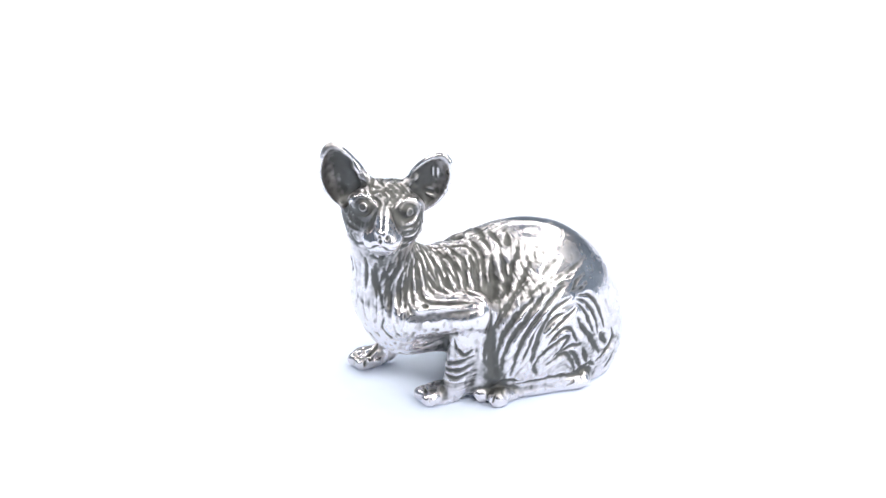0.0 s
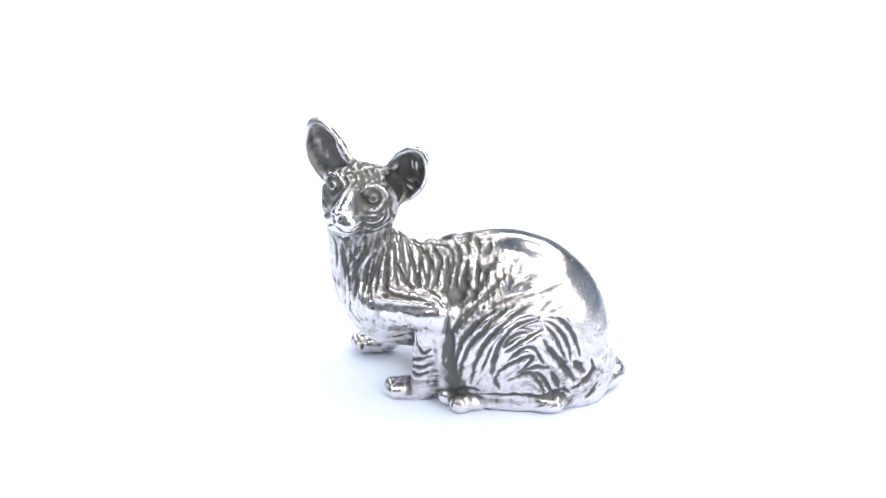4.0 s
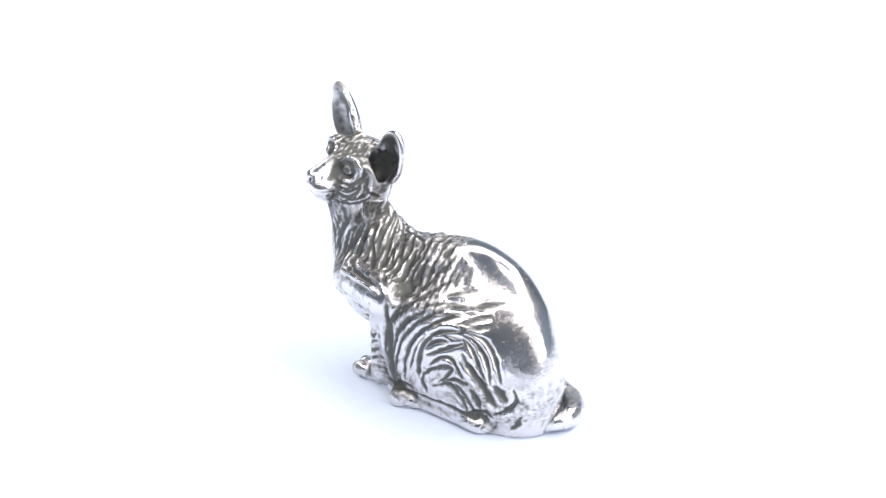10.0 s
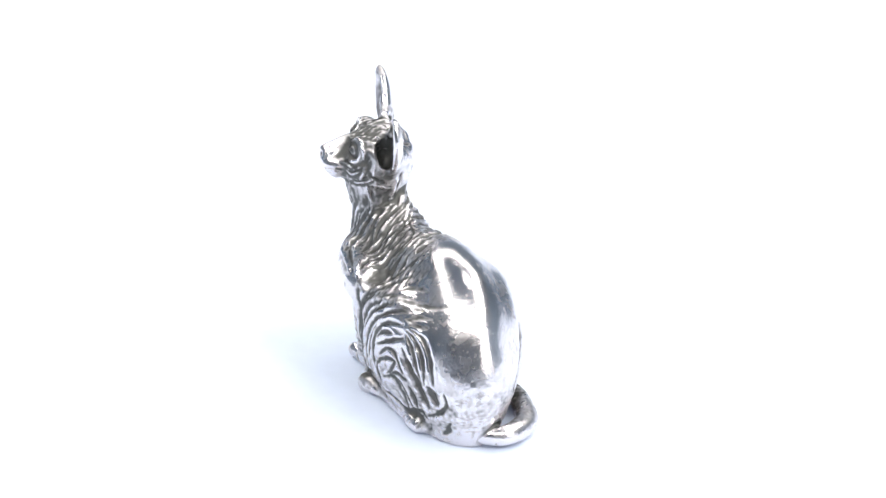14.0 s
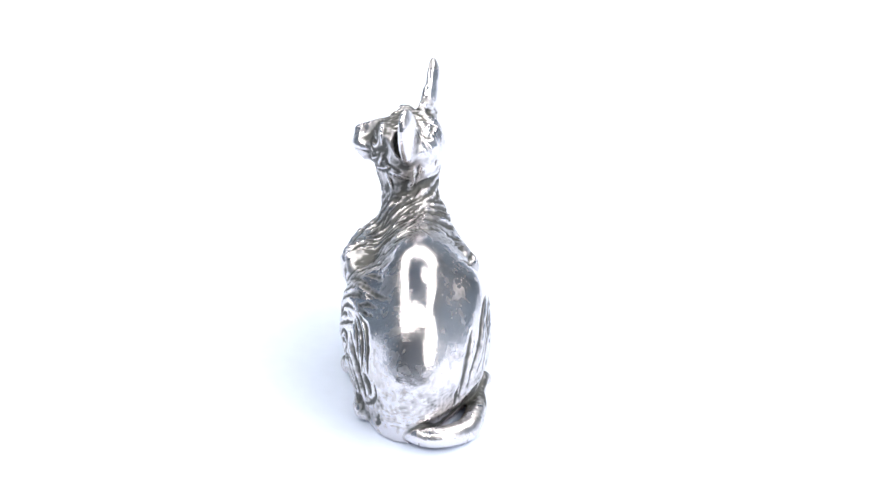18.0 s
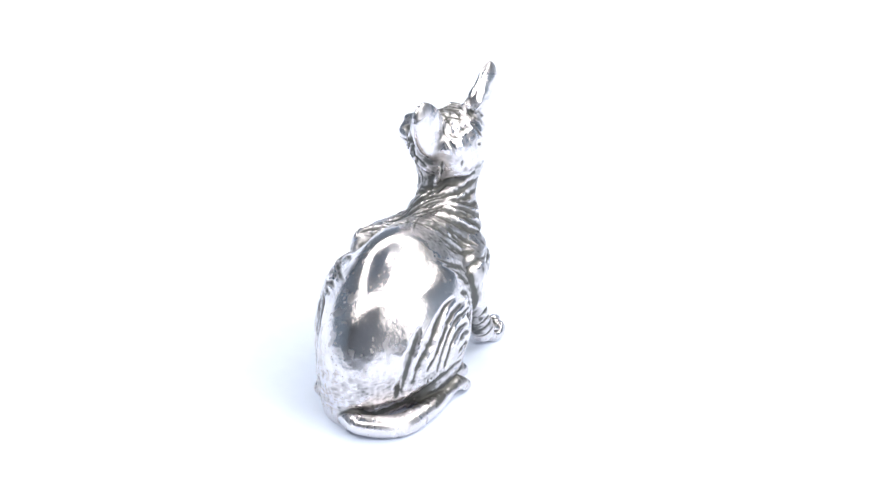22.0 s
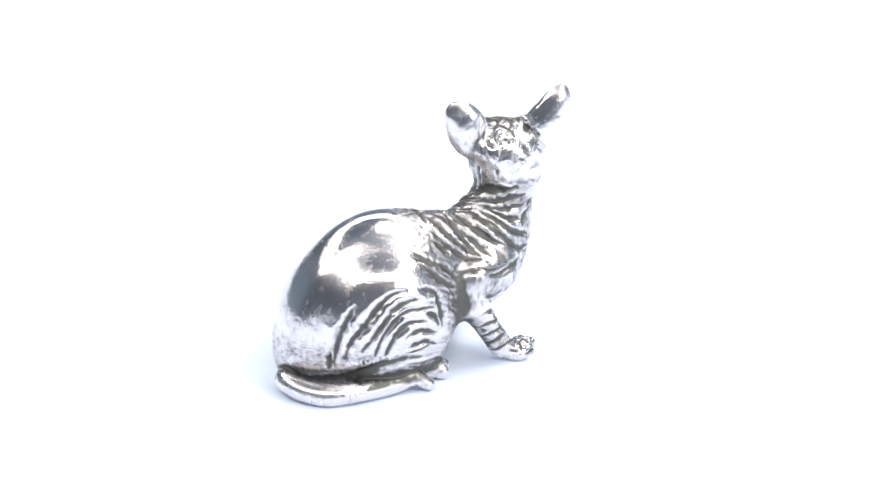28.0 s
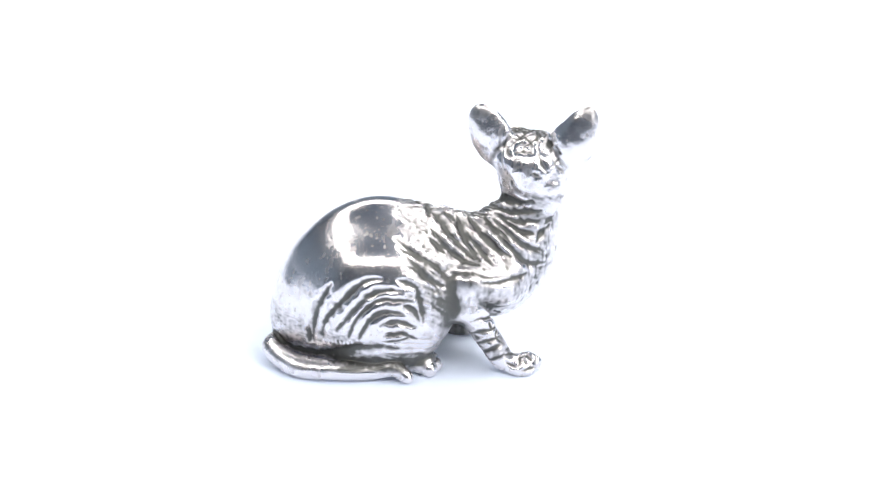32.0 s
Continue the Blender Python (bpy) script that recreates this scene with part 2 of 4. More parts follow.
def skin():
    """The grid's zero surface as vertices and quads (one vertex in each crossed cell)."""
    f = FIELD
    zc = AXES[2]
    f = np.maximum(f, (1.0 - zc)[None, None, :])          # flat underside
    neg = f < 0
    cells = np.zeros(tuple(n - 1 for n in SHAPE), np.int8)
    for a in (0, 1):
        for b in (0, 1):
            for c in (0, 1):
                cells += neg[a:SHAPE[0] - 1 + a, b:SHAPE[1] - 1 + b, c:SHAPE[2] - 1 + c]
    idx = np.argwhere((cells > 0) & (cells < 8))
    num = np.full(cells.shape, -1, np.int64)
    num[tuple(idx.T)] = np.arange(len(idx))
    tot, cnt = np.zeros((len(idx), 3)), np.zeros(len(idx))
    corner = [np.array((a, b, c)) for a in (0, 1) for b in (0, 1) for c in (0, 1)]
    for p in corner:
        for ax in range(3):
            if p[ax]:
                continue
            e = np.zeros(3, int)
            e[ax] = 1
            va, vb = f[tuple((idx + p).T)], f[tuple((idx + p + e).T)]
            hit = (va < 0) != (vb < 0)
            t = np.where(hit, va / np.where(hit, va - vb, 1), 0)
            pos = p + e * t[:, None]
            tot += np.where(hit[:, None], pos, 0)
            cnt += hit
    V = LOW + STEP * (idx + tot / cnt[:, None])
    quads = []
    for ax in range(3):
        o = [i for i in range(3) if i != ax]
        s0 = [slice(1, -1)] * 3
        s1 = [slice(1, -1)] * 3
        s0[ax], s1[ax] = slice(0, -1), slice(1, None)
        a, b = neg[tuple(s0)], neg[tuple(s1)]
        for flip, where in ((False, a & ~b), (True, ~a & b)):
            p = np.argwhere(where)
            off = np.ones(3, int)
            off[ax] = 0
            p = p + off
            d0, d1 = np.zeros(3, int), np.zeros(3, int)
            d0[o[0]], d1[o[1]] = 1, 1
            ring = [p - d0 - d1, p - d1, p, p - d0]
            if (ax == 1) != flip:
                ring = ring[::-1]
            quads.append(np.stack([num[tuple(r.T)] for r in ring], 1))
    return V, np.concatenate(quads)


def normals(V, Q):
    n = np.cross(V[Q[:, 2]] - V[Q[:, 0]], V[Q[:, 3]] - V[Q[:, 1]])
    out = np.zeros_like(V)
    for i in range(4):
        for j in range(3):
            out[:, j] += np.bincount(Q[:, i], n[:, j], len(V))
    return out / (np.linalg.norm(out, axis=1)[:, None] + 1e-9)


def relax(A, Q, rounds, amount=0.5):
    """Averages a per-vertex array over mesh neighbours."""
    cnt = np.zeros(len(A))
    for i in range(4):
        cnt += np.bincount(Q[:, i], minlength=len(A)) * 2
    for _ in range(rounds):
        tot = np.zeros_like(A)
        for i in range(4):
            for k in (1, 3):
                w = A[Q[:, (i + k) % 4]]
                if A.ndim == 1:
                    tot += np.bincount(Q[:, i], w, len(A))
                else:
                    for j in range(A.shape[1]):
                        tot[:, j] += np.bincount(Q[:, i], w[:, j], len(A))
        A = A + amount * (tot / (cnt if A.ndim == 1 else cnt[:, None]) - A)
    return A


def step(x, a, b):
    t = np.clip((x - a) / (b - a), 0, 1)
    return t * t * (3 - 2 * t)


def valley(phase, sharp):
    """0 on rounded ridges, 1 in the narrow valleys between them."""
    return 1.0 - np.abs(np.sin(math.pi * phase)) ** sharp


def wrinkles(across, along, third, period, seed):
    """Long uneven folds that split and run out: 1 in the valleys, 0 on the ridges."""
    n = lattice_noise(np.stack((across, along * 0.22, third * 0.3), 1), period * 0.85, seed)
    w = lattice_noise(np.stack((across * 0.4, along * 0.3, third * 0.4), 1), period * 1.3, seed + 40)
    even = valley(across / period + 1.7 * (w - 0.5), 0.9)
    deep = lattice_noise(np.stack((across * 0.8, along * 0.25, third * 0.4), 1), period * 0.9, seed + 41)
    return np.clip(0.75 * np.clip(1.0 - np.abs(n - 0.5) / 0.16, 0, 1) + 0.75 * even * step(deep, 0.25, 0.65), 0, 1.15)


# darker spots in the angles between forelegs and thighs
DARK_SPOTS = ((-172, -2, 135, 17), (-172, -7, 105, 20), (-170, -13, 78, 25), (-166, -22, 52, 27), (-160, -28, 34, 24),
         # these three paint the shade of a gap behind the right elbow
         (42, -2, 179, 14), (44, 0, 153, 15), (48, 5, 132, 13))


def folds(P, N):
    """How deep each place lies below the skin's ridges."""
    x, y, z = P[:, 0], P[:, 1], P[:, 2]
    drift = (lattice_noise(P, 62.0, 1) - 0.5) * 1.9 + (lattice_noise(P, 24.0, 2) - 0.5) * 0.7
    fine = lattice_noise(P, 9.0, 3) - 0.5
    depth = np.zeros(len(P))

    # distance from the left hock, along the thigh's chevrons
    dy, dz = y + 150 + 0.12 * (z - 45), z - 42
    bow = 1.45 + 0.85 * step(dy, 0, 45)
    hock = (np.abs(np.where(dy < 0, 1.22, 0.90) * dy) ** bow + np.abs(0.84 * dz) ** bow) ** (1 / bow)

    # neck, shoulders and flanks: upright folds on the left, on the neck and on the right they fall forward
    right = step(x, -80, -35)
    lean = (1 - right) * (-0.10 + 0.55 * step(y, 0, 170)) + right * 1.55
    across = (y + lean * (z - 240)) / np.sqrt(1 + lean * lean)
    along = (z - lean * y) / np.sqrt(1 + lean * lean)
    streak = np.stack((x * 0.6, across, along * 0.28), 1)
    broken = lattice_noise(streak, 15.0, 4)
    grain = lattice_noise(P, 6.0, 11)
    a = 0.9 * wrinkles(across * (1 - 0.22 * right) + drift * 5, along, x, 17.0, 20) + 0.22 * (1 - 0.3 * right) * wrinkles(across + drift * 9, along, x, 7.0, 24) + 0.22 * grain
    m = step(y + 40 * step(-x, 90, 120) * lattice_noise(P, 30.0, 83) * 2 * step(z, 185, 225), -105, -45) * step(z, 95, 150) * (1 - step(z, 318, 335))
    m *= 1 - step(y - 0.25 * (z - 200), 150, 195) * step(N[:, 1], 0.35, 0.75)
    low_arm = np.maximum(step(-(x + 105), 0, 25), step(x - 0, 0, 22)) * step(y, -25, 10) * (1 - step(z, 200, 245))
    m *= (1 - low_arm) * step(N[:, 2], -0.55, -0.1)
    m *= 1 - 0.85 * step(-x, 112, 135) * (1 - step(hock, 128, 158)) * step(-y, 0, 25)
    depth += 3.4 * a * m + 0.9 * (grain - 0.5) * m
    patina_and_shade = (0.34 + 0.02 * right) * m * (0.4 + 1.1 * broken)
    # throat: folds run down the front of the neck
    turn = np.arctan2(x + 62, y - 120)
    t = wrinkles(turn * 62.0, z, y * 0, 17.0, 50)
    m = step(N[:, 1], 0.1, 0.5) * step(y, 105, 135) * step(z, 105, 205) * (1 - step(z, 325, 340))
    depth += 1.8 * t * m
    patina_and_shade += 0.40 * (0.2 + broken) * step(-x, 55, 85) * step(y, 95, 125) * step(z, 205, 260) * (1 - step(z, 322, 340))
    # streaks over the right shoulder
    m = step(x, 4, 24) * step(y, -10, 15) * step(z, 118, 150) * (1 - step(z, 205, 245))
    depth += 0.9 * m * wrinkles(y + 0.5 * z + drift * 5, z - 0.5 * y, x, 22.0, 84)
    patina_and_shade += 0.18 * m * (0.4 + 1.1 * broken)
    # darker spots behind the elbows, grime between thigh and tail
    d = np.sqrt((x - 18) ** 2 + (y + 8) ** 2 + ((z - 130) * 0.8) ** 2)
    patina_and_shade += 0.55 * (1 - step(d, 20, 56)) * (0.5 + broken)
    d = np.sqrt((x + 135) ** 2 + (y + 15) ** 2 + ((z - 195) * 0.8) ** 2)
    patina_and_shade += 0.62 * (1 - step(d, 14, 44)) * (0.5 + broken)
    depth += 4.0 * (1 - step(d, 10, 44))
    for gx, gy, gz, size in DARK_SPOTS:
        d = np.sqrt(((x - gx) * 0.8) ** 2 + (y - gy) ** 2 + ((z - gz) * 0.7) ** 2)
        patina_and_shade += 0.55 * (1 - step(d, 0.45 * size, size)) * (0.6 + 0.6 * grain)
    # belly underside darkened by the way it faces: shade put into the colour
    patina_and_shade += 0.5 * step(-N[:, 2], 0.25, 0.7) * step(z, 18, 30) * (1 - step(z, 120, 150)) * step(y, -70, -40) * (1 - step(y, 75, 105))
    # inner side of the left foreleg painted dark, as in shadow
    patina_and_shade += 0.6 * step(x, -128, -112) * (1 - step(x, -90, -60)) * step(y, -20, 0) * (1 - step(y, 50, 70)) * (1 - step(z, 60, 90)) * step(N[:, 0], 0.1, 0.5)
    d = np.sqrt((x - 22) ** 2 + (y + 58) ** 2 + (z - 36) ** 2)
    patina_and_shade += 0.5 * (1 - step(d, 16, 42)) * (0.4 + broken)
    patina_and_shade += 0.62 * step(x, -4, 18) * step(y, -225, -190) * (1 - step(y, -55, -30)) * step(z, 22, 30) * (1 - step(z, 44, 62)) * (0.5 + 0.9 * grain)
    # left thigh: nested chevrons over the hock, passing into long folds down its front
    wander = drift * 0.75 + 0.9 * (lattice_noise(P, 34.0, 12) - 0.5)
    arc = np.arctan2(dz, dy) * 70.0
    ring = hock
    a = 0.42 * wrinkles(ring + drift * 6, arc, x, 22.0, 30) + 0.75 * valley(ring / 24.0 + 0.8 * wander, 0.7) * (0.30 + 1.0 * lattice_noise(P, 18.0, 6)) + 0.12 * grain
    front = step(dy, 10, 50)
    m = step(-x, 112, 140) * (1 - step(ring, 118 + 25 * front, 150 + 28 * front)) * step(z, 10, 22) * step(y, -262, -225)
    m *= 1 - step(y, -22, 6)
    depth += 2.8 * a * m
    patina_and_shade += 0.12 * m
    # right thigh: broad bowed folds over the tail
    ring = np.hypot(y + 71, z - 41)
    a = valley(ring / 26.0 + drift * 0.45, 0.55) * step(lattice_noise(P * 0.8, 26.0, 7), 0.22, 0.5)
    m = step(x, -4, 22) * (1 - step(ring + 0.35 * (z - 60), 165, 235)) * step(z, 26, 40) * (1 - step(y, -30, -5)) * step(ring, 45, 60)
    depth += 1.0 * a * m
    patina_and_shade += 0.05 * a * m
    m = step(x, -4, 22) * (1 - step(ring, 45, 60)) * step(z, 26, 40)
    depth += 2.0 * m * wrinkles(z + 0.3 * y, y, x, 14.0, 72)
    # rings round the lower forelegs
    for (x0, y0, z0), (x1, y1, z1) in (((-150, 28, 168), (-134, 40, 36)), ((22, 43, 129), (50, 89, 28))):
        h = np.clip((z - z1) / (z0 - z1), 0, 1)
        off = np.hypot(x - x1 - (x0 - x1) * h, y - y1 - (y0 - y1) * h)
        m = (1 - step(off, 30, 38)) * step(z, 30, 40) * (1 - step(h, 0.55, 0.85))
        depth += 1.4 * wrinkles(z + 0.25 * y + drift * 4, (x - y) * 0.8, off, 13.0, 76) * m
        patina_and_shade += 0.22 * m
    # face: rings round the eyes, furrows on brow and crown
    e = 0.5 * (x + 54) + 0.866 * (y - 147) + 3
    f = -0.866 * (x + 54) + 0.5 * (y - 147)
    head = step(z, 322, 340)
    for ex, ey, ez in ((-123, 135, 385), (-91, 207, 390)):
        d = np.sqrt((x - ex) ** 2 + (y - ey) ** 2 + (z - ez) ** 2)
        depth += 2.6 * step(d, 8, 11) * (1 - step(d, 13, 18)) + 1.8 * (1 - step(d, 2.5, 6.5))
        patina_and_shade += (0.26 * (1 - step(d, 16, 21)) + 0.75 * (1 - step(d, 3.5, 7.0)) + 0.35 * step(d, 8, 10.5) * (1 - step(d, 12, 16))) * head
        depth += head * 1.0 * wrinkles(d + drift * 4, z, e, 13.0, 60) * step(d, 25, 29) * (1 - step(d, 46, 62)) * (1 - step(f, 66, 84)) * (1 - step(z, 368, 378))
    patina_and_shade += 0.42 * head * np.maximum(step(f, -5, 30), 0.9 * step(f, -30, -12) * step(-e, 30, 45) * (1 - step(z, 395, 410))) * (1 - step(f, 66, 86)) * (0.4 + 0.9 * lattice_noise(P, 14.0, 13)) * (1 - 0.6 * step(z, 390, 402))
    # lace of small ridges over cheeks and crown
    lace = np.clip(np.abs(lattice_noise(P * np.array((1, 1, 1.3)), 13.0, 80) + 0.35 * (lattice_noise(P, 6.0, 82) - 0.5) - 0.5) / 0.24, 0, 1) ** 0.8
    near_eye = np.minimum(np.sqrt((x + 123) ** 2 + (y - 135) ** 2 + (z - 385) ** 2), np.sqrt((x + 91) ** 2 + (y - 207) ** 2 + (z - 390) ** 2))
    cheek = step(z, 308, 322) * step(near_eye, 23, 28) * (1 - step(np.abs(e), 52, 66) * (1 - step(f, 20, 40))) * (1 - step(f, 58, 74)) * (1 - step(z, 420, 440))
    depth += 1.6 * lace * cheek * (1 - 0.55 * step(z, 388, 398)) * (0.35 + 0.65 * step(f, -30, 0))
    patina_and_shade += 0.34 * lace * cheek * step(f, -30, 5) + 0.18 * cheek * step(f, -5, 15)
    crown = head * step(z, 392, 404) * (1 - step(z, 432, 440)) * (1 - step(np.abs(e), 42, 52))
    depth += 2.0 * crown * wrinkles(np.abs(e) + 0.35 * f + drift * 4, f, z, 13.0, 64)
    back = head * (1 - step(f, -28, -12)) * step(z, 352, 372) * (1 - step(z, 420, 440)) * (1 - step(np.abs(e), 34, 46))
    depth += 1.5 * back * wrinkles(1.2 * e + 0.25 * z + drift * 9, z, f, 15.0, 68)
    # mouth and nostrils
    mouth = step(f, 70, 82) * np.exp(-((z - 344 - 0.006 * e * e + 0.25 * np.abs(e)) / 1.9) ** 2)
    cleft = step(f, 84, 92) * np.exp(-((e + 2) / 2.0) ** 2) * step(z, 340, 346) * (1 - step(z, 356, 360))
    depth += 1.5 * mouth + 1.0 * cleft
    for px, py, pz in ((-157, 189, 363), (-153, 199, 363)):
        d = np.sqrt((x - px) ** 2 + (y - py) ** 2 + (z - pz) ** 2)
        depth += 3.0 * np.exp(-(d / 3.2) ** 2)
        patina_and_shade += 0.6 * np.exp(-(d / 3.6) ** 2)
    # dents on breast and arm
    breast = step(N[:, 1], 0.1, 0.5) * step(y, 90, 130) * step(z, 60, 90) * (1 - step(z, 190, 240))
    breast = np.maximum(breast, step(-x, 85, 110) * step(y, -5, 25) * step(z, 95, 125) * (1 - step(N[:, 2], -0.1, 0.2)))
    depth += 4.2 * breast * np.maximum(lattice_noise(P * np.array((1, 1, 0.6)), 9.0, 22) - 0.55, 0) * 1.5
    # hammered unevenness of the cast, small casting flaws
    slim = np.maximum(step(-y, 215, 260) * (1 - step(z, 42, 60)), step(x, 18, 30) * (1 - step(z, 36, 50)) * (1 - step(y, -60, -40)))
    sleek = (1 - step(y, -90, -50)) * step(z, 140, 170)
    depth += (1 - 0.75 * slim) * (3.0 * (lattice_noise(P, 46.0, 14) - 0.5) + (1 - 0.78 * sleek) * (1.7 * (lattice_noise(P, 20.0, 15) - 0.5) + 0.55 * (lattice_noise(P, 9.0, 16) - 0.5)))
    depth += 0.9 * np.maximum(fine - 0.16, 0) * step(0.5 - np.abs(N[:, 2]), 0, 0.5)
    d = np.sqrt((x + 86) ** 2 + (y + 142) ** 2 + (z - 285) ** 2)
    depth += 1.6 * np.exp(-(d / 4.0) ** 2)
    return depth, patina_and_shade


# ---- chased lines: creases cut into the skin and welts raised on it, each drawn through a few places ----
CUTS = []


def crease(width, deep, dark, *path):
    CUTS.append((width, deep, dark, path))


def welt(width, high, *path):
    CUTS.append((width, -high, 0.0, path))


def left_thigh_creases():
    crease(3.4, 6.5, 0.62, (-187, -82, 78), (-194, -86, 121), (-194, -97, 162), (-188, -123, 186), (-176, -156, 196))
    crease(3.4, 6.5, 0.62, (-174, -166, 190), (-168, -190, 176), (-166, -210, 143), (-165, -217, 106))
    crease(3.4, 6.5, 0.62, (-169, -173, 194), (-159, -199, 184), (-157, -219, 156), (-156, -233, 113))
    crease(3.4, 6.5, 0.62, (-195, -102, 137), (-191, -133, 157), (-180, -165, 175))
    crease(3.4, 6.5, 0.62, (-194, -107, 117), (-192, -132, 142), (-188, -153, 139), (-182, -171, 104))
    crease(3.4, 6.5, 0.62, (-189, -89, 87), (-193, -122, 118), (-188, -150, 124), (-189, -134, 96), (-188, -119, 83))
    crease(3.4, 6.5, 0.62, (-188, -134, 91), (-186, -156, 102), (-180, -177, 99))
    crease(3.4, 6.5, 0.62, (-185, -154, 93), (-178, -170, 77), (-168, -185, 47))
    crease(3.4, 6.5, 0.62, (-176, -185, 87), (-172, -192, 74), (-165, -200, 51))
    crease(3.4, 6.5, 0.62, (-146, -253, 101), (-143, -258, 84), (-149, -246, 63), (-157, -218, 44))
    crease(3.4, 6.5, 0.62, (-176, -169, 182), (-175, -185, 163), (-172, -201, 128), (-167, -213, 104))
    crease(4.8, 8.5, 0.85, (-182, -168, 156), (-180, -181, 133), (-173, -198, 112), (-166, -213, 87), (-158, -225, 66))
    crease(4.8, 8.5, 0.85, (-162, -223, 105), (-157, -233, 92), (-151, -244, 76))
    crease(3.8, 5, 0.6, (-136, -266, 51), (-137, -257, 32), (-141, -246, 22))
    crease(3.8, 5, 0.6, (-192, -95, 98), (-186, -87, 74), (-181, -95, 55))
    crease(3.8, 5, 0.6, (-186, -110, 74), (-186, -147, 89), (-173, -171, 55), (-168, -174, 37))
    crease(3.8, 5, 0.6, (-168, -171, 34), (-163, -203, 47), (-155, -220, 39))
    crease(4.4, 1.9, 0.5, (-178, -100, 213), (-162, -126, 227), (-145, -164, 230), (-119, -204, 240))
    crease(4.4, 1.9, 0.5, (-170, -157, 205), (-154, -175, 214), (-141, -192, 218))
    crease(4.4, 1.9, 0.5, (-170, -162, 202), (-158, -183, 202), (-148, -197, 205))
    crease(4.4, 1.9, 0.5, (-157, -103, 232), (-141, -123, 243), (-130, -152, 251))
    crease(4.4, 1.9, 0.5, (-184, -112, 200), (-173, -134, 213), (-159, -159, 217))
    crease(3.4, 6, 0.85, (-161, -17, 31), (-172, -38, 48), (-173, -66, 44))
    crease(3.4, 6, 0.85, (-170, -65, 37), (-175, -98, 40), (-174, -139, 40), (-167, -182, 33))
    crease(3.4, 6, 0.85, (-167, -182, 33), (-162, -198, 39), (-157, -211, 35))
    crease(3.4, 6, 0.85, (-138, 19, 12), (-154, 4, 8))
    crease(4.0, 5, 0.6, (-137, -264, 49), (-136, -259, 31), (-140, -245, 18))


def left_flank_creases():
    crease(4.2, 7, 0.58, (-170, 2, 94), (-176, 1, 128), (-180, -11, 164), (-176, -33, 191), (-169, -50, 209))
    crease(4.2, 7, 0.58, (-176, -15, 91), (-182, -21, 131), (-186, -36, 165), (-183, -63, 195), (-179, -84, 210))
    crease(4.2, 7, 0.58, (-179, -28, 80), (-183, -29, 106), (-189, -42, 143), (-190, -63, 174), (-183, -92, 204), (-173, -114, 218))
    crease(4.2, 7, 0.58, (-179, -46, 63), (-188, -51, 100), (-193, -61, 137), (-193, -81, 170), (-186, -107, 196), (-172, -134, 214))
    crease(4.2, 7, 0.58, (-189, -80, 87), (-193, -81, 111), (-195, -87, 140), (-194, -99, 162), (-188, -119, 185), (-179, -148, 194))
    crease(4.2, 7, 0.58, (-195, -94, 146), (-192, -117, 168), (-187, -141, 173))
    crease(3.0, 4.5, 0.5, (-187, -61, 86), (-193, -70, 116), (-195, -82, 151), (-192, -101, 178))
    crease(3.0, 4.5, 0.5, (-179, -6, 155), (-177, -22, 187), (-165, -45, 211))
    crease(3.0, 4.5, 0.5, (-170, -45, 205), (-160, -67, 224), (-154, -83, 232))
    crease(3.0, 4.5, 0.5, (-191, -53, 149), (-190, -70, 178), (-187, -92, 196))
    crease(3.4, 1.8, 0.45, (-179, -66, 205), (-169, -93, 223), (-157, -127, 231), (-150, -147, 231))
    crease(3.4, 1.8, 0.45, (-158, -149, 223), (-145, -174, 224))
    crease(3.4, 1.8, 0.45, (-170, -154, 206), (-160, -177, 205))
    crease(3.4, 1.8, 0.45, (-156, -185, 203), (-149, -197, 204))
    crease(3.4, 1.8, 0.45, (-169, -130, 219), (-159, -157, 219))
    crease(4.5, 6, 0.65, (-90, 18, 264), (-129, 22, 226))
    crease(4.5, 6, 0.65, (-90, 3, 268), (-129, 6, 225))
    crease(4.5, 6, 0.65, (-82, -10, 276), (-106, -15, 261), (-132, -10, 223))
    crease(4.5, 6, 0.65, (-106, -30, 264), (-131, -26, 231), (-164, -12, 206))
    crease(4.5, 6, 0.65, (-111, -48, 264), (-137, -49, 233), (-157, -33, 210))
    crease(4.5, 6, 0.65, (-112, -78, 271), (-131, -59, 243), (-158, -40, 213))
    crease(4.5, 6, 0.65, (-85, -70, 290), (-104, -61, 275))
    crease(4.5, 6, 0.65, (-131, -95, 251), (-151, -69, 230), (-168, -45, 208))
    crease(4.5, 6, 0.65, (-62, -44, 291), (-92, -49, 281))
    crease(4.5, 6, 0.65, (-26, -31, 281), (-80, -31, 283))
    crease(6.0, 9, 0.7, (-182, -1, 197), (-182, -3, 171), (-178, -7, 138), (-175, -10, 103), (-174, -14, 74), (-175, -21, 61))


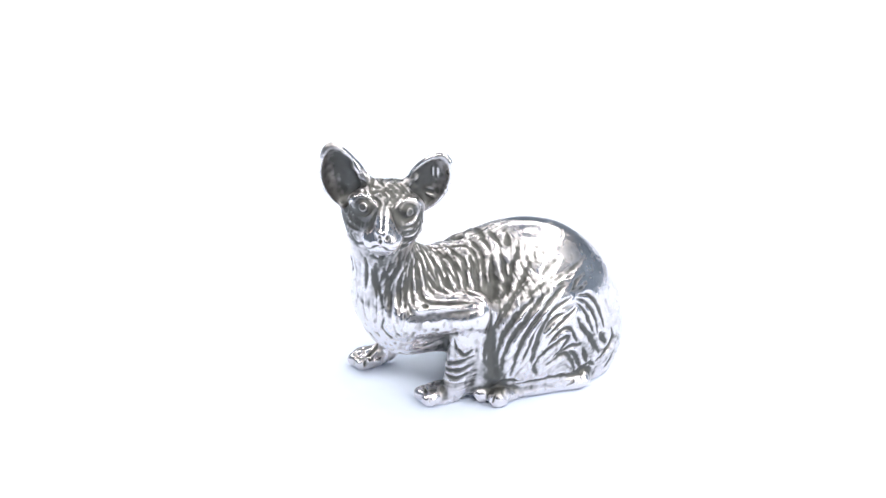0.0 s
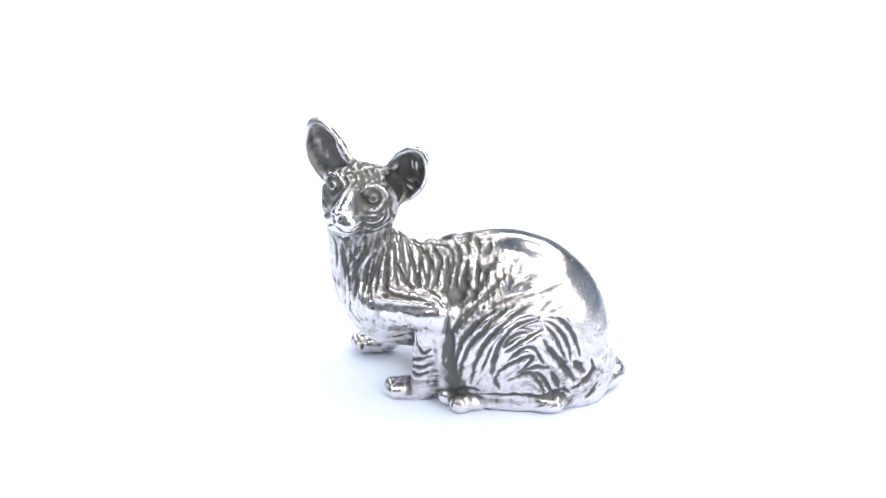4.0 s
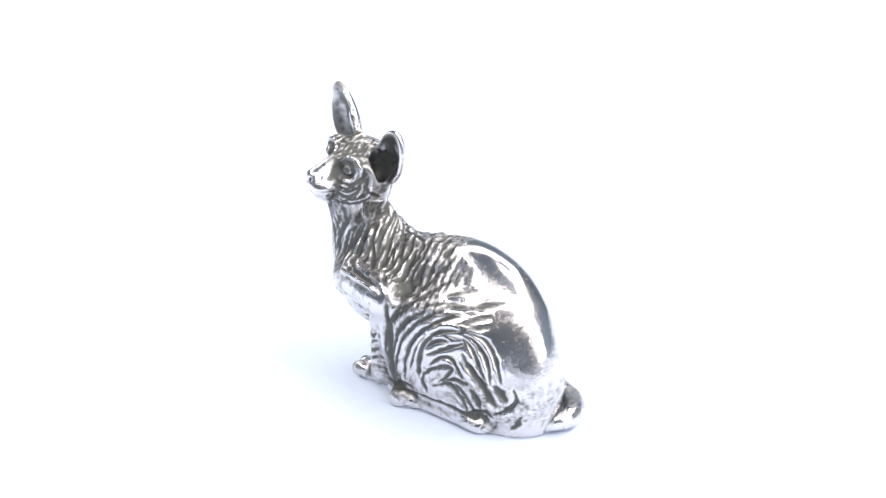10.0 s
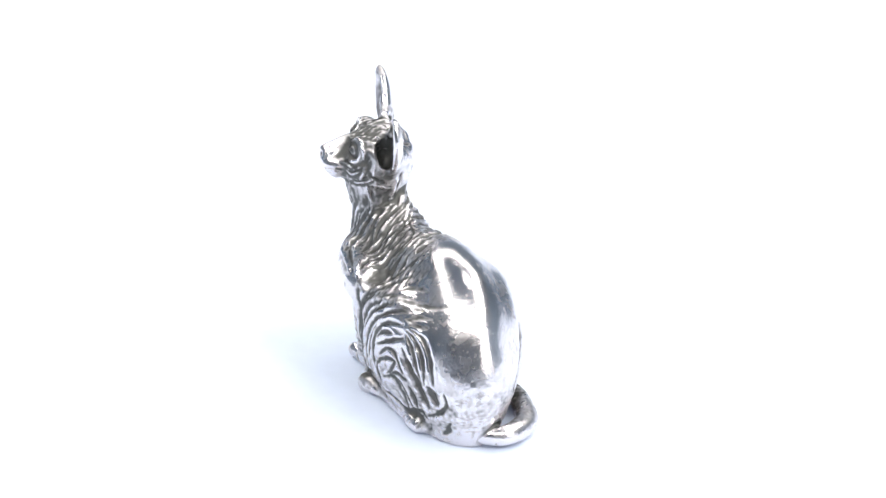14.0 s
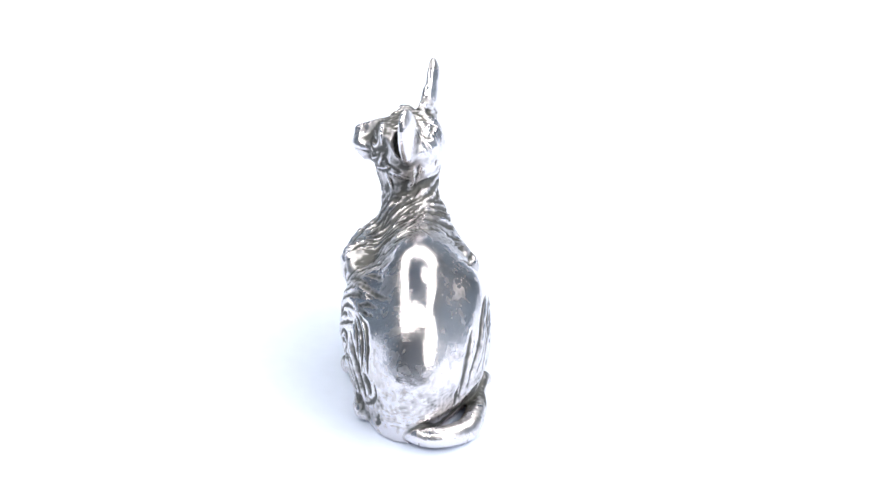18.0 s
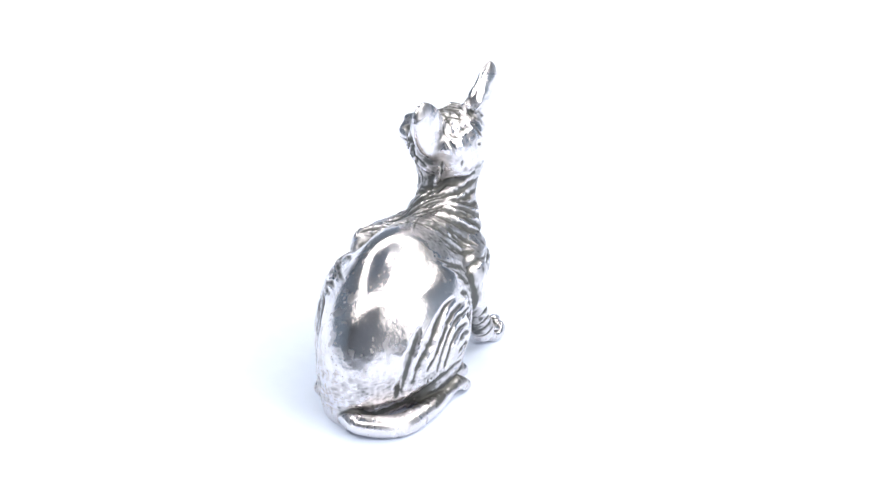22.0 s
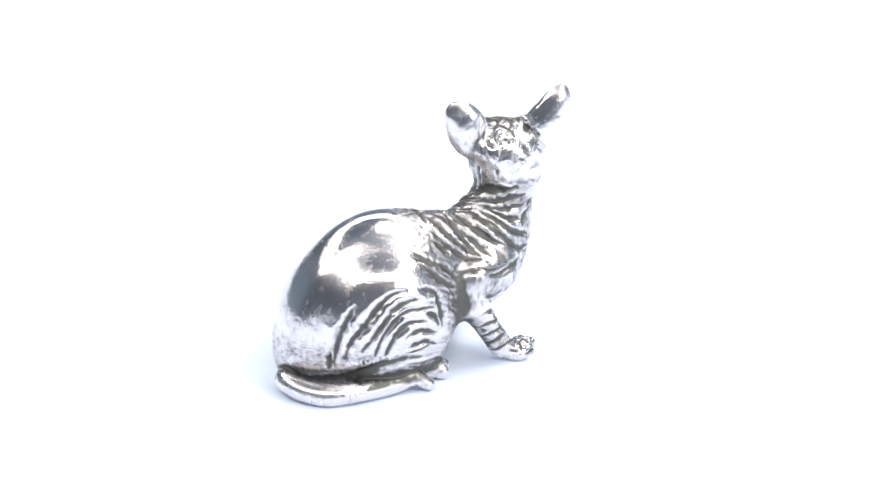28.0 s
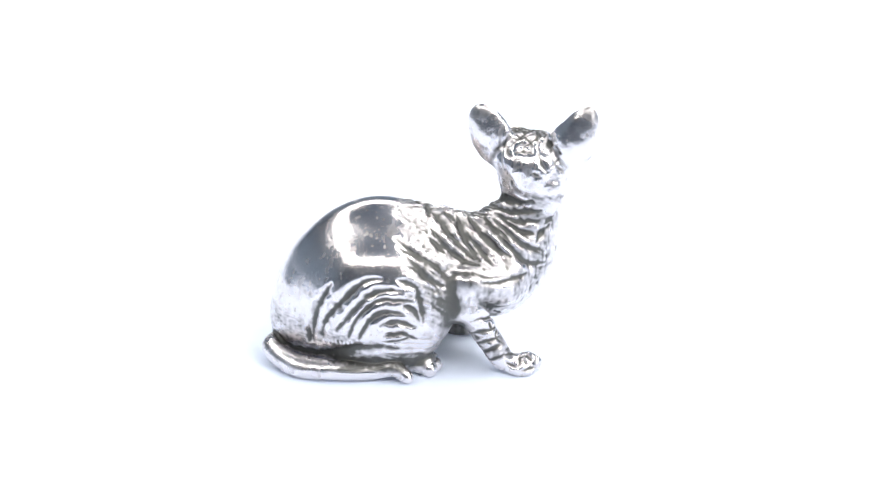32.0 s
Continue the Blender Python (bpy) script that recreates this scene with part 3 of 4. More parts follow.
def left_shoulder_creases():
    crease(3.6, 6, 0.62, (-111, 141, 280), (-110, 158, 243), (-115, 164, 203))
    crease(3.6, 6, 0.62, (-110, 136, 264), (-118, 145, 225), (-133, 150, 196))
    crease(3.6, 6, 0.62, (-105, 118, 273), (-116, 127, 241), (-126, 137, 220), (-144, 138, 194))
    crease(3.6, 6, 0.62, (-98, 102, 275), (-114, 105, 248), (-132, 108, 222), (-150, 102, 209))
    crease(3.6, 6, 0.62, (-100, 92, 266), (-117, 79, 233), (-138, 63, 224))
    crease(3.6, 6, 0.62, (-70, 68, 271), (-97, 62, 252), (-126, 54, 227))
    crease(3.6, 6, 0.62, (-61, 44, 268), (-102, 35, 250), (-141, 40, 225))
    crease(3.6, 6, 0.62, (-91, 33, 259), (-115, 23, 238), (-145, 30, 225))
    crease(3.6, 6, 0.62, (-97, -3, 265), (-119, 0, 240), (-147, 6, 221))
    crease(3.6, 6, 0.62, (-91, 14, 264), (-115, 16, 241))
    crease(3.6, 6, 0.62, (-122, 106, 231), (-139, 105, 217), (-152, 84, 215), (-174, 32, 218))
    crease(3.6, 6, 0.62, (-143, 114, 211), (-149, 101, 211))
    # a dark reflection along the upper arm, painted as a shallow crease
    crease(6.0, 2.6, 0.34, (-146, 136, 190), (-160, 102, 195), (-174, 62, 202), (-185, 20, 207))
    crease(3.4, 5.5, 0.6, (-108, 127, 267), (-123, 135, 224), (-145, 131, 198))
    crease(3.4, 5.5, 0.6, (-92, 105, 285), (-114, 109, 247), (-146, 111, 210))
    crease(3.4, 5.5, 0.6, (-81, 93, 284), (-105, 91, 258), (-131, 88, 224))
    crease(3.4, 5.5, 0.6, (-50, 97, 293), (-94, 82, 265), (-139, 63, 224))
    crease(3.4, 5.5, 0.6, (-34, 93, 282), (-91, 67, 259), (-128, 55, 226))
    crease(3.4, 5.5, 0.6, (-51, 70, 274), (-99, 49, 250), (-139, 31, 225))
    crease(3.4, 5.5, 0.6, (-42, 60, 268), (-90, 38, 259), (-144, 17, 224))
    crease(3.4, 5.5, 0.6, (-49, 35, 269), (-101, 15, 256), (-133, 5, 223))
    crease(3.4, 5.5, 0.6, (-92, -8, 269), (-123, -16, 239))
    crease(3.4, 5.5, 0.6, (-107, -31, 264), (-140, -20, 218))
    crease(3.4, 5.5, 0.6, (-98, 111, 281), (-119, 123, 236), (-144, 125, 204))
    crease(3.4, 5.5, 0.6, (-64, -26, 286), (-96, -32, 273))
    crease(3.4, 5.5, 0.6, (-63, -44, 291), (-99, -52, 277))
    crease(3.4, 5.5, 0.6, (-65, -8, 280), (-97, -16, 268))
    welt(3.6, 5, (-101, 108, 274), (-116, 116, 243), (-135, 124, 215), (-146, 121, 204), (-165, 74, 208), (-183, 23, 211))
    welt(3.6, 5, (-156, 40, 224), (-172, 17, 220), (-179, 5, 208))
    welt(3.0, 3, (-108, 112, 321), (-102, 109, 273), (-124, 118, 229))
    welt(3.0, 3, (-51, 88, 285), (-95, 88, 269), (-120, 79, 230))
    welt(3.0, 3, (-32, 55, 264), (-92, 55, 256), (-127, 50, 226))


def throat_creases():
    crease(3.2, 5, 0.6, (-61, 214, 284), (-57, 207, 245))
    crease(3.2, 5, 0.6, (-97, 203, 294), (-88, 195, 231))
    crease(3.2, 5, 0.6, (-108, 187, 287), (-102, 183, 256), (-106, 174, 216), (-108, 171, 199))
    crease(3.2, 5, 0.6, (-110, 171, 274), (-109, 162, 246), (-110, 168, 206))
    crease(3.2, 5, 0.6, (-101, 191, 272), (-99, 184, 239), (-102, 179, 215))
    crease(3.2, 5, 0.6, (-109, 194, 302), (-115, 181, 297), (-141, 184, 319))
    crease(3.2, 5, 0.6, (-109, 165, 262), (-115, 154, 285))
    crease(2.4, 2.5, 0.35, (-112, 168, 181), (-105, 169, 159), (-108, 153, 136), (-117, 136, 131))
    crease(2.4, 2.5, 0.35, (-112, 112, 112), (-114, 90, 111), (-131, 56, 128))
    crease(2.4, 2.5, 0.35, (-61, 182, 139), (-72, 168, 118))


def forelegs_creases():
    crease(3.0, 5, 0.7, (-156, 51, 124), (-166, 39, 110), (-172, 24, 123))
    crease(3.0, 5, 0.7, (-126, 55, 89), (-138, 57, 85), (-162, 41, 97), (-170, 22, 110))
    crease(3.0, 5, 0.7, (-123, 55, 69), (-145, 55, 74), (-161, 39, 80), (-167, 22, 91))
    crease(3.0, 5, 0.7, (-132, 58, 60), (-154, 47, 60), (-162, 25, 73))
    crease(3.0, 5, 0.7, (-152, 54, 139), (-156, 51, 117))
    crease(2.8, 4.5, 0.65, (55, 34, 112), (52, 54, 115), (-3, 95, 93))
    crease(2.8, 4.5, 0.65, (45, 37, 84), (55, 53, 91), (38, 83, 89))
    crease(2.8, 4.5, 0.65, (42, 48, 62), (56, 63, 72), (45, 89, 75))
    crease(2.8, 4.5, 0.65, (38, 60, 41), (57, 69, 54), (53, 90, 62))
    crease(2.8, 4.5, 0.65, (39, 69, 27), (57, 79, 35), (57, 95, 45))
    crease(2.8, 4.5, 0.65, (48, 66, 108), (51, 74, 90))
    crease(2.8, 4.5, 0.65, (-4, 98, 92), (49, 81, 82), (50, 93, 62))
    crease(2.6, 4, 0.65, (58, 93, 44), (29, 128, 29), (22, 152, 26), (50, 155, 24))
    crease(2.6, 4, 0.65, (56, 116, 29), (43, 138, 31), (57, 147, 24))
    crease(2.6, 4, 0.65, (59, 98, 29), (66, 119, 21))
    crease(2.6, 4, 0.65, (68, 125, 16), (59, 152, 17))


def right_thigh_creases():
    crease(5.5, 7.5, 0.62, (3, -238, 65), (9, -239, 94), (17, -231, 142), (23, -212, 183))
    crease(5.5, 7.5, 0.62, (20, -225, 83), (28, -220, 117), (41, -195, 158), (46, -171, 187), (49, -151, 202), (53, -128, 205))
    crease(5.5, 7.5, 0.62, (38, -203, 98), (48, -187, 125), (56, -161, 162), (59, -134, 183), (63, -96, 186))
    crease(4.5, 6.5, 0.6, (48, -182, 90), (55, -172, 125), (61, -149, 157), (65, -122, 169), (66, -75, 164))
    crease(4.5, 6.5, 0.6, (54, -165, 89), (62, -149, 126), (66, -125, 146), (69, -89, 141))
    crease(4.5, 6.5, 0.6, (66, -128, 120), (68, -105, 127), (67, -68, 113))
    crease(4.5, 6.5, 0.6, (66, -122, 97), (68, -89, 100), (65, -64, 87))
    crease(4.5, 6.5, 0.6, (67, -91, 159), (67, -74, 148), (67, -61, 126))
    crease(4.5, 6.5, 0.6, (-5, -243, 54), (2, -245, 92))
    crease(4.5, 6.5, 0.6, (60, -67, 189), (66, -57, 150), (66, -53, 121))
    crease(4.5, 6.5, 0.6, (57, -100, 204), (60, -64, 187))
    crease(7.5, 8, 0.85, (-65, -294, 46), (-31, -264, 29), (-2, -228, 34), (30, -195, 50), (48, -169, 67), (60, -133, 75), (63, -96, 70))
    welt(2.0, 3.4, (35, -203, 82), (33, -199, 64))
    welt(2.0, 3.4, (39, -196, 80), (37, -192, 67))
    welt(2.0, 3.4, (43, -189, 80), (39, -190, 67))
    welt(2.0, 3.4, (45, -184, 82), (44, -181, 69))
    welt(2.0, 3.4, (49, -176, 84), (46, -175, 70))
    welt(2.0, 3.4, (56, -157, 81), (56, -152, 74))
    crease(3.0, 5, 0.6, (63, -127, 85), (66, -98, 87), (66, -70, 94))
    crease(3.0, 5, 0.6, (66, -122, 103), (68, -89, 100))
    crease(3.0, 5, 0.6, (67, -128, 122), (69, -96, 123))


def right_flank_creases():
    crease(4.5, 6, 0.6, (9, -98, 260), (28, -69, 241), (35, -32, 215), (37, -8, 192))
    crease(4.5, 6, 0.6, (32, -85, 240), (48, -50, 207), (45, -18, 181))
    crease(4.5, 6, 0.6, (-5, -31, 267), (11, -10, 242), (19, 23, 215), (28, 47, 210))
    crease(4.5, 6, 0.6, (45, -83, 224), (48, -56, 209), (50, -27, 178))
    crease(4.0, 5, 0.45, (52, 51, 187), (46, 83, 182), (21, 137, 184))
    crease(4.0, 5, 0.45, (37, -4, 191), (37, 13, 199), (47, 47, 196))
    crease(5.0, 3, 0.6, (51, 45, 144), (17, 85, 119), (13, 117, 120))
    crease(3.0, 3, 0.5, (33, -2, 198), (41, 28, 203), (46, 60, 193), (37, 105, 189))
    crease(3.0, 3, 0.5, (47, 77, 183), (41, 103, 182))


def right_neck_creases():
    crease(4.2, 6.5, 0.62, (-49, -35, 288), (-26, -16, 277), (-2, 3, 255), (8, 29, 227), (18, 43, 216))
    crease(4.2, 6.5, 0.62, (-45, 20, 273), (-14, 23, 258), (6, 39, 229), (20, 52, 213))
    crease(4.2, 6.5, 0.62, (-46, 40, 268), (-19, 52, 257), (7, 74, 234), (19, 108, 218))
    crease(4.2, 6.5, 0.62, (-47, 66, 271), (-8, 81, 257), (13, 105, 234), (17, 135, 204), (-5, 177, 189))
    crease(4.2, 6.5, 0.62, (-28, 80, 271), (-4, 100, 259), (9, 130, 236), (-1, 169, 215))
    crease(4.2, 6.5, 0.62, (-35, 86, 279), (-11, 116, 272), (-7, 157, 272))
    crease(4.2, 6.5, 0.62, (6, -37, 256), (19, -8, 227))
    crease(4.2, 6.5, 0.62, (23, -97, 249), (33, -58, 232), (32, -26, 216))
    crease(4.2, 6.5, 0.62, (-52, -3, 280), (-29, 17, 269))
    crease(4.2, 6.5, 0.62, (-3, 113, 260), (-1, 152, 247))
    crease(4.2, 6.5, 0.62, (-14, 181, 259), (-4, 163, 246), (3, 153, 233))
    crease(4.2, 6.5, 0.62, (-16, 186, 274), (-10, 172, 263))
    crease(3.4, 6.5, 0.8, (-74, 99, 295), (-35, 106, 300), (-16, 124, 304), (-6, 143, 311))
    crease(3.4, 6.5, 0.8, (-54, 78, 279), (-19, 116, 285), (-6, 161, 293))
    crease(3.6, 6, 0.65, (-123, 96, 229), (-92, 80, 266), (-62, 82, 281), (-33, 97, 285))
    crease(3.6, 6, 0.65, (-126, 71, 227), (-82, 65, 264), (-46, 79, 278))
    crease(3.6, 6, 0.65, (-140, 51, 225), (-105, 51, 244), (-65, 56, 268), (-37, 72, 272))
    crease(3.6, 6, 0.65, (-150, 11, 223), (-109, -6, 255), (-74, 5, 275), (-53, 49, 268))
    crease(3.6, 6, 0.65, (-25, 92, 276), (3, 140, 243))
    crease(3.6, 6, 0.65, (-22, 73, 264), (10, 108, 240))
    crease(3.6, 6, 0.65, (-16, 58, 255), (17, 90, 221))
    crease(3.6, 6, 0.65, (-10, 32, 251), (27, 73, 207))
    crease(3.6, 6, 0.65, (-169, 13, 220), (-138, 36, 225))
    crease(3.6, 6, 0.65, (-109, 113, 261), (-79, 93, 285))
    crease(4.0, 7, 0.85, (-92, 103, 283), (-56, 96, 294), (-34, 107, 305), (-6, 145, 308))


def crown_creases():
    crease(2.6, 2.6, 0.45, (-15, 154, 398), (-5, 157, 385), (0, 167, 368))
    crease(2.6, 2.6, 0.45, (-12, 176, 391), (-8, 184, 378), (-10, 200, 361))
    crease(2.6, 2.6, 0.45, (-54, 111, 412), (-53, 131, 413), (-61, 154, 416))
    crease(2.6, 2.6, 0.45, (-33, 130, 406), (-41, 148, 412), (-58, 166, 415))
    crease(2.6, 2.6, 0.45, (-37, 172, 419), (-27, 176, 406))
    crease(2.6, 2.6, 0.45, (-30, 112, 396), (-25, 130, 401), (-17, 146, 399))
    crease(2.6, 2.6, 0.45, (-49, 104, 402), (-37, 103, 394), (-25, 109, 390))
    crease(2.6, 2.6, 0.45, (-20, 184, 411), (-15, 196, 396))
    crease(2.6, 2.6, 0.45, (-63, 140, 416), (-49, 139, 414))
    crease(2.6, 2.6, 0.45, (-1, 139, 369), (1, 155, 362))
    crease(2.6, 2.6, 0.45, (-19, 108, 350), (-20, 110, 334))
    crease(2.6, 2.6, 0.45, (-2, 172, 375), (-13, 188, 388))
    crease(2.6, 2.6, 0.45, (-50, 90, 348), (-54, 98, 314))
    crease(2.6, 4, 0.65, (-76, 158, 415), (-89, 156, 412), (-104, 153, 404))
    crease(2.6, 4, 0.65, (-76, 158, 415), (-88, 170, 409))
    crease(2.6, 4, 0.65, (-45, 163, 415), (-74, 161, 415))
    crease(2.6, 4, 0.65, (-57, 139, 415), (-91, 136, 411))
    crease(2.6, 4, 0.65, (-74, 131, 414), (-97, 125, 408))
    crease(2.6, 4, 0.65, (-59, 180, 412), (-76, 168, 414))
    crease(2.6, 4, 0.65, (-77, 188, 408), (-80, 173, 411))
    crease(2.6, 4, 0.65, (-37, 190, 414), (-56, 189, 410))
    crease(2.6, 4, 0.65, (-51, 130, 412), (-66, 123, 415))
    crease(2.4, 4, 0.65, (-76, 177, 411), (-91, 166, 409), (-104, 166, 402))
    crease(2.4, 4, 0.65, (-79, 161, 414), (-104, 155, 404))
    crease(2.4, 4, 0.65, (-68, 154, 416), (-101, 144, 408))
    crease(2.4, 4, 0.65, (-65, 144, 416), (-82, 135, 414), (-100, 134, 409))
    crease(2.4, 4, 0.65, (-66, 184, 410), (-53, 174, 416), (-42, 167, 416))
    crease(2.4, 4, 0.65, (-31, 147, 408), (-66, 131, 415))
    crease(2.4, 4, 0.65, (-81, 194, 404), (-91, 183, 402), (-105, 181, 397))


def face_creases():
    crease(2.8, 4, 0.7, (-131, 141, 359), (-128, 125, 361), (-116, 112, 370))
    crease(2.8, 4, 0.7, (-132, 142, 344), (-130, 125, 348), (-116, 108, 359))
    crease(2.8, 4, 0.7, (-150, 156, 344), (-124, 126, 328), (-113, 107, 337))
    crease(2.8, 4, 0.7, (-64, 224, 351), (-86, 219, 349), (-94, 215, 351))
    crease(2.8, 4, 0.7, (-65, 220, 369), (-77, 220, 357))
    crease(2.8, 4, 0.7, (-107, 103, 374), (-113, 105, 348))
    crease(2.6, 4, 0.7, (-140, 154, 356), (-132, 132, 351), (-125, 118, 362))
    crease(2.6, 4, 0.7, (-132, 151, 335), (-128, 126, 337), (-119, 110, 357))
    crease(2.6, 4, 0.7, (-127, 159, 319), (-120, 131, 318), (-108, 108, 326), (-97, 98, 340))
    crease(2.6, 4, 0.7, (-119, 114, 334), (-109, 105, 336))
    crease(2.6, 4, 0.7, (-112, 105, 361), (-103, 100, 343), (-81, 95, 329))
    crease(2.6, 4, 0.7, (-110, 106, 382), (-116, 110, 366))
    crease(2.2, 3.5, 0.75, (-77, 221, 327), (-96, 213, 323), (-136, 210, 335), (-154, 199, 348))
    crease(2.2, 3.5, 0.75, (-154, 199, 348), (-156, 182, 335), (-150, 164, 334))
    crease(2.2, 3.5, 0.75, (-154, 200, 360), (-154, 199, 348))
    crease(3.0, 3.5, 0.9, (-151, 202, 362), (-154, 200, 361))
    crease(3.0, 3.5, 0.9, (-158, 191, 361), (-159, 185, 360))
    welt(3.0, 3.5, (-120, 163, 388), (-114, 149, 399), (-114, 128, 403), (-116, 112, 390), (-116, 112, 372))
    welt(3.0, 3.5, (-61, 219, 378), (-70, 219, 396), (-76, 204, 405), (-88, 188, 401), (-105, 185, 393))
    welt(3.0, 3.5, (-129, 142, 365), (-125, 124, 368), (-120, 117, 382))
    welt(2.6, 3, (-116, 165, 393), (-111, 153, 399), (-114, 129, 404), (-115, 112, 394), (-114, 110, 383))
    crease(6.5, 3.0, 0.8, (-119, 159, 388), (-129, 158, 373), (-149, 164, 362))
    crease(6.5, 3.0, 0.8, (-111, 192, 382), (-117, 201, 368), (-127, 211, 358))
    welt(2.6, 3, (-135, 151, 354), (-132, 133, 358), (-121, 117, 366))
    welt(2.6, 3, (-134, 150, 343), (-130, 129, 342), (-121, 112, 355), (-110, 104, 364))
    welt(2.6, 3, (-137, 163, 323), (-124, 141, 318), (-119, 119, 326), (-105, 101, 339), (-101, 97, 369))
    welt(2.6, 3, (-118, 119, 326), (-119, 111, 341), (-116, 107, 357))
    welt(2.6, 3, (-99, 103, 325), (-65, 97, 316))


def ears_creases():
    welt(2.2, 3, (-62, 81, 395), (-70, 66, 392))
    welt(2.2, 3, (-62, 81, 385), (-77, 67, 380))
    welt(2.2, 3, (-73, 72, 440), (-68, 68, 419))
    welt(2.2, 3, (-74, 63, 437), (-73, 61, 417))


def toes_creases():
    crease(2.2, 5, 0.8, (-113, 87, 29), (-136, 94, 25))
    crease(2.2, 5, 0.8, (18, 145, 26), (15, 146, 11))
    crease(2.2, 5, 0.8, (-178, -19, 28), (-178, -14, 13))
    crease(2.2, 4, 0.7, (51, 131, 31), (60, 132, 27), (64, 136, 22))
    crease(2.2, 4, 0.7, (39, 127, 32), (61, 123, 27), (66, 118, 19))

def chase(V):
    """Depth and darkening that all the lines give to the places V: they swell in the middle and run out at the ends."""
    cut, raised, dark = np.zeros(len(V)), np.zeros(len(V)), np.zeros(len(V))
    for width, deep, black, path in CUTS:
        J = [np.array(p, float) for p in path]
        J = [2 * J[0] - J[1], *J, 2 * J[-1] - J[-2]]
        line = []
        for i in range(1, len(J) - 2):
            p0, p1, p2, p3 = J[i - 1:i + 3]
            n = max(2, int(np.linalg.norm(p2 - p1) / 2.5))
            for h in np.arange(n + (i == len(J) - 3)) / n:
                line.append(0.5 * (2 * p1 + (p2 - p0) * h + (2 * p0 - 5 * p1 + 4 * p2 - p3) * h * h + (3 * p1 - p0 - 3 * p2 + p3) * h ** 3))
        line = np.array(line)
        about = V[((V > line.min(0) - 22) & (V < line.max(0) + 22)).all(1)]
        line = np.array([about[((about - p) ** 2).sum(1).argmin()] for p in line])
        line[1:-1] = (line[:-2] + 2 * line[1:-1] + line[2:]) / 4
        swell = 0.12 + 0.88 * np.sin(math.pi * (0.04 + 0.92 * np.linspace(0, 1, len(line)))) ** 0.75
        reach = 3.2 * width
        near = np.nonzero(((V > line.min(0) - reach) & (V < line.max(0) + reach)).all(1))[0]
        P = V[near]
        best, d = np.zeros(len(near), int), np.full(len(near), 1e9)
        for j, q in enumerate(line):
            dj = ((P - q) ** 2).sum(1)
            closer = dj < d
            best[closer], d[closer] = j, dj[closer]
        uneven = 0.72 + 0.56 * lattice_noise(P, 11.0, 90)
        w = width * (0.3 + 0.7 * swell[best]) * uneven
        d = np.sqrt(d) / w
        g = np.exp(-d ** 2) * swell[best]
        if deep > 0:
            cut[near] = np.maximum(cut[near], 0.75 * deep * np.exp(-(d / 1.5) ** 2) * swell[best] * uneven)
            raised[near] = np.maximum(raised[near], 0.10 * max(deep - 2.5, 0) * np.exp(-((d - 2.9) / 1.1) ** 2) * swell[best])
            dark[near] = np.maximum(dark[near], black * (0.75 * (1 - step(d, 0.2, 1.3)) + 0.35 * (1 - step(d, 0.6, 2.5))) * (0.45 + 0.85 * lattice_noise(P, 7.0, 91)) * swell[best])
        else:
            raised[near] = np.maximum(raised[near], -deep * g)
    return cut - raised * (1 - np.clip(cut / 4.0, 0, 1)), dark, raised


def hollows(V, Q):
    """How far each place lies in a hollow, narrow ones and wide ones: there the dark silver sulphide survives the polishing."""
    N = normals(V, Q)
    near = relax(V, Q, 10)
    far = relax(near, Q, 70)
    return ((near - V) * N).sum(1), ((far - V) * N).sum(1)


def ear_lining(V):
    """The hollow sides of the ears, left without polish, mottled and brighter towards the rims."""
    out = np.zeros(len(V))
    mottle = lattice_noise(V, 7.0, 8)
    for name, grey_edge in (("right_ear", -1.0), ("left_ear", 0.5)):
        cup, hollow, s, u = ear_shape(V[:, 0], V[:, 1], V[:, 2], *EARS[name])
        inside = (1 - step(np.abs(hollow), 1.5, 4.5)) * step(-cup, 0.5, 3.5) * step(1 - np.abs(u), 0.0, 0.25)
        worn = step(s * grey_edge + 0.3 * (mottle - 0.5), -0.1, 0.35) * (0.5 + 0.6 * mottle) + 0.6 * step(u, 0.4, 0.8)
        out += 0.38 * step(u, 0.55, 0.9) * (1 - step(np.abs(cup), 3, 6))
        out += inside * (0.48 + 0.22 * mottle) * (1 - 0.92 * np.clip(worn, 0, 1))
    return out


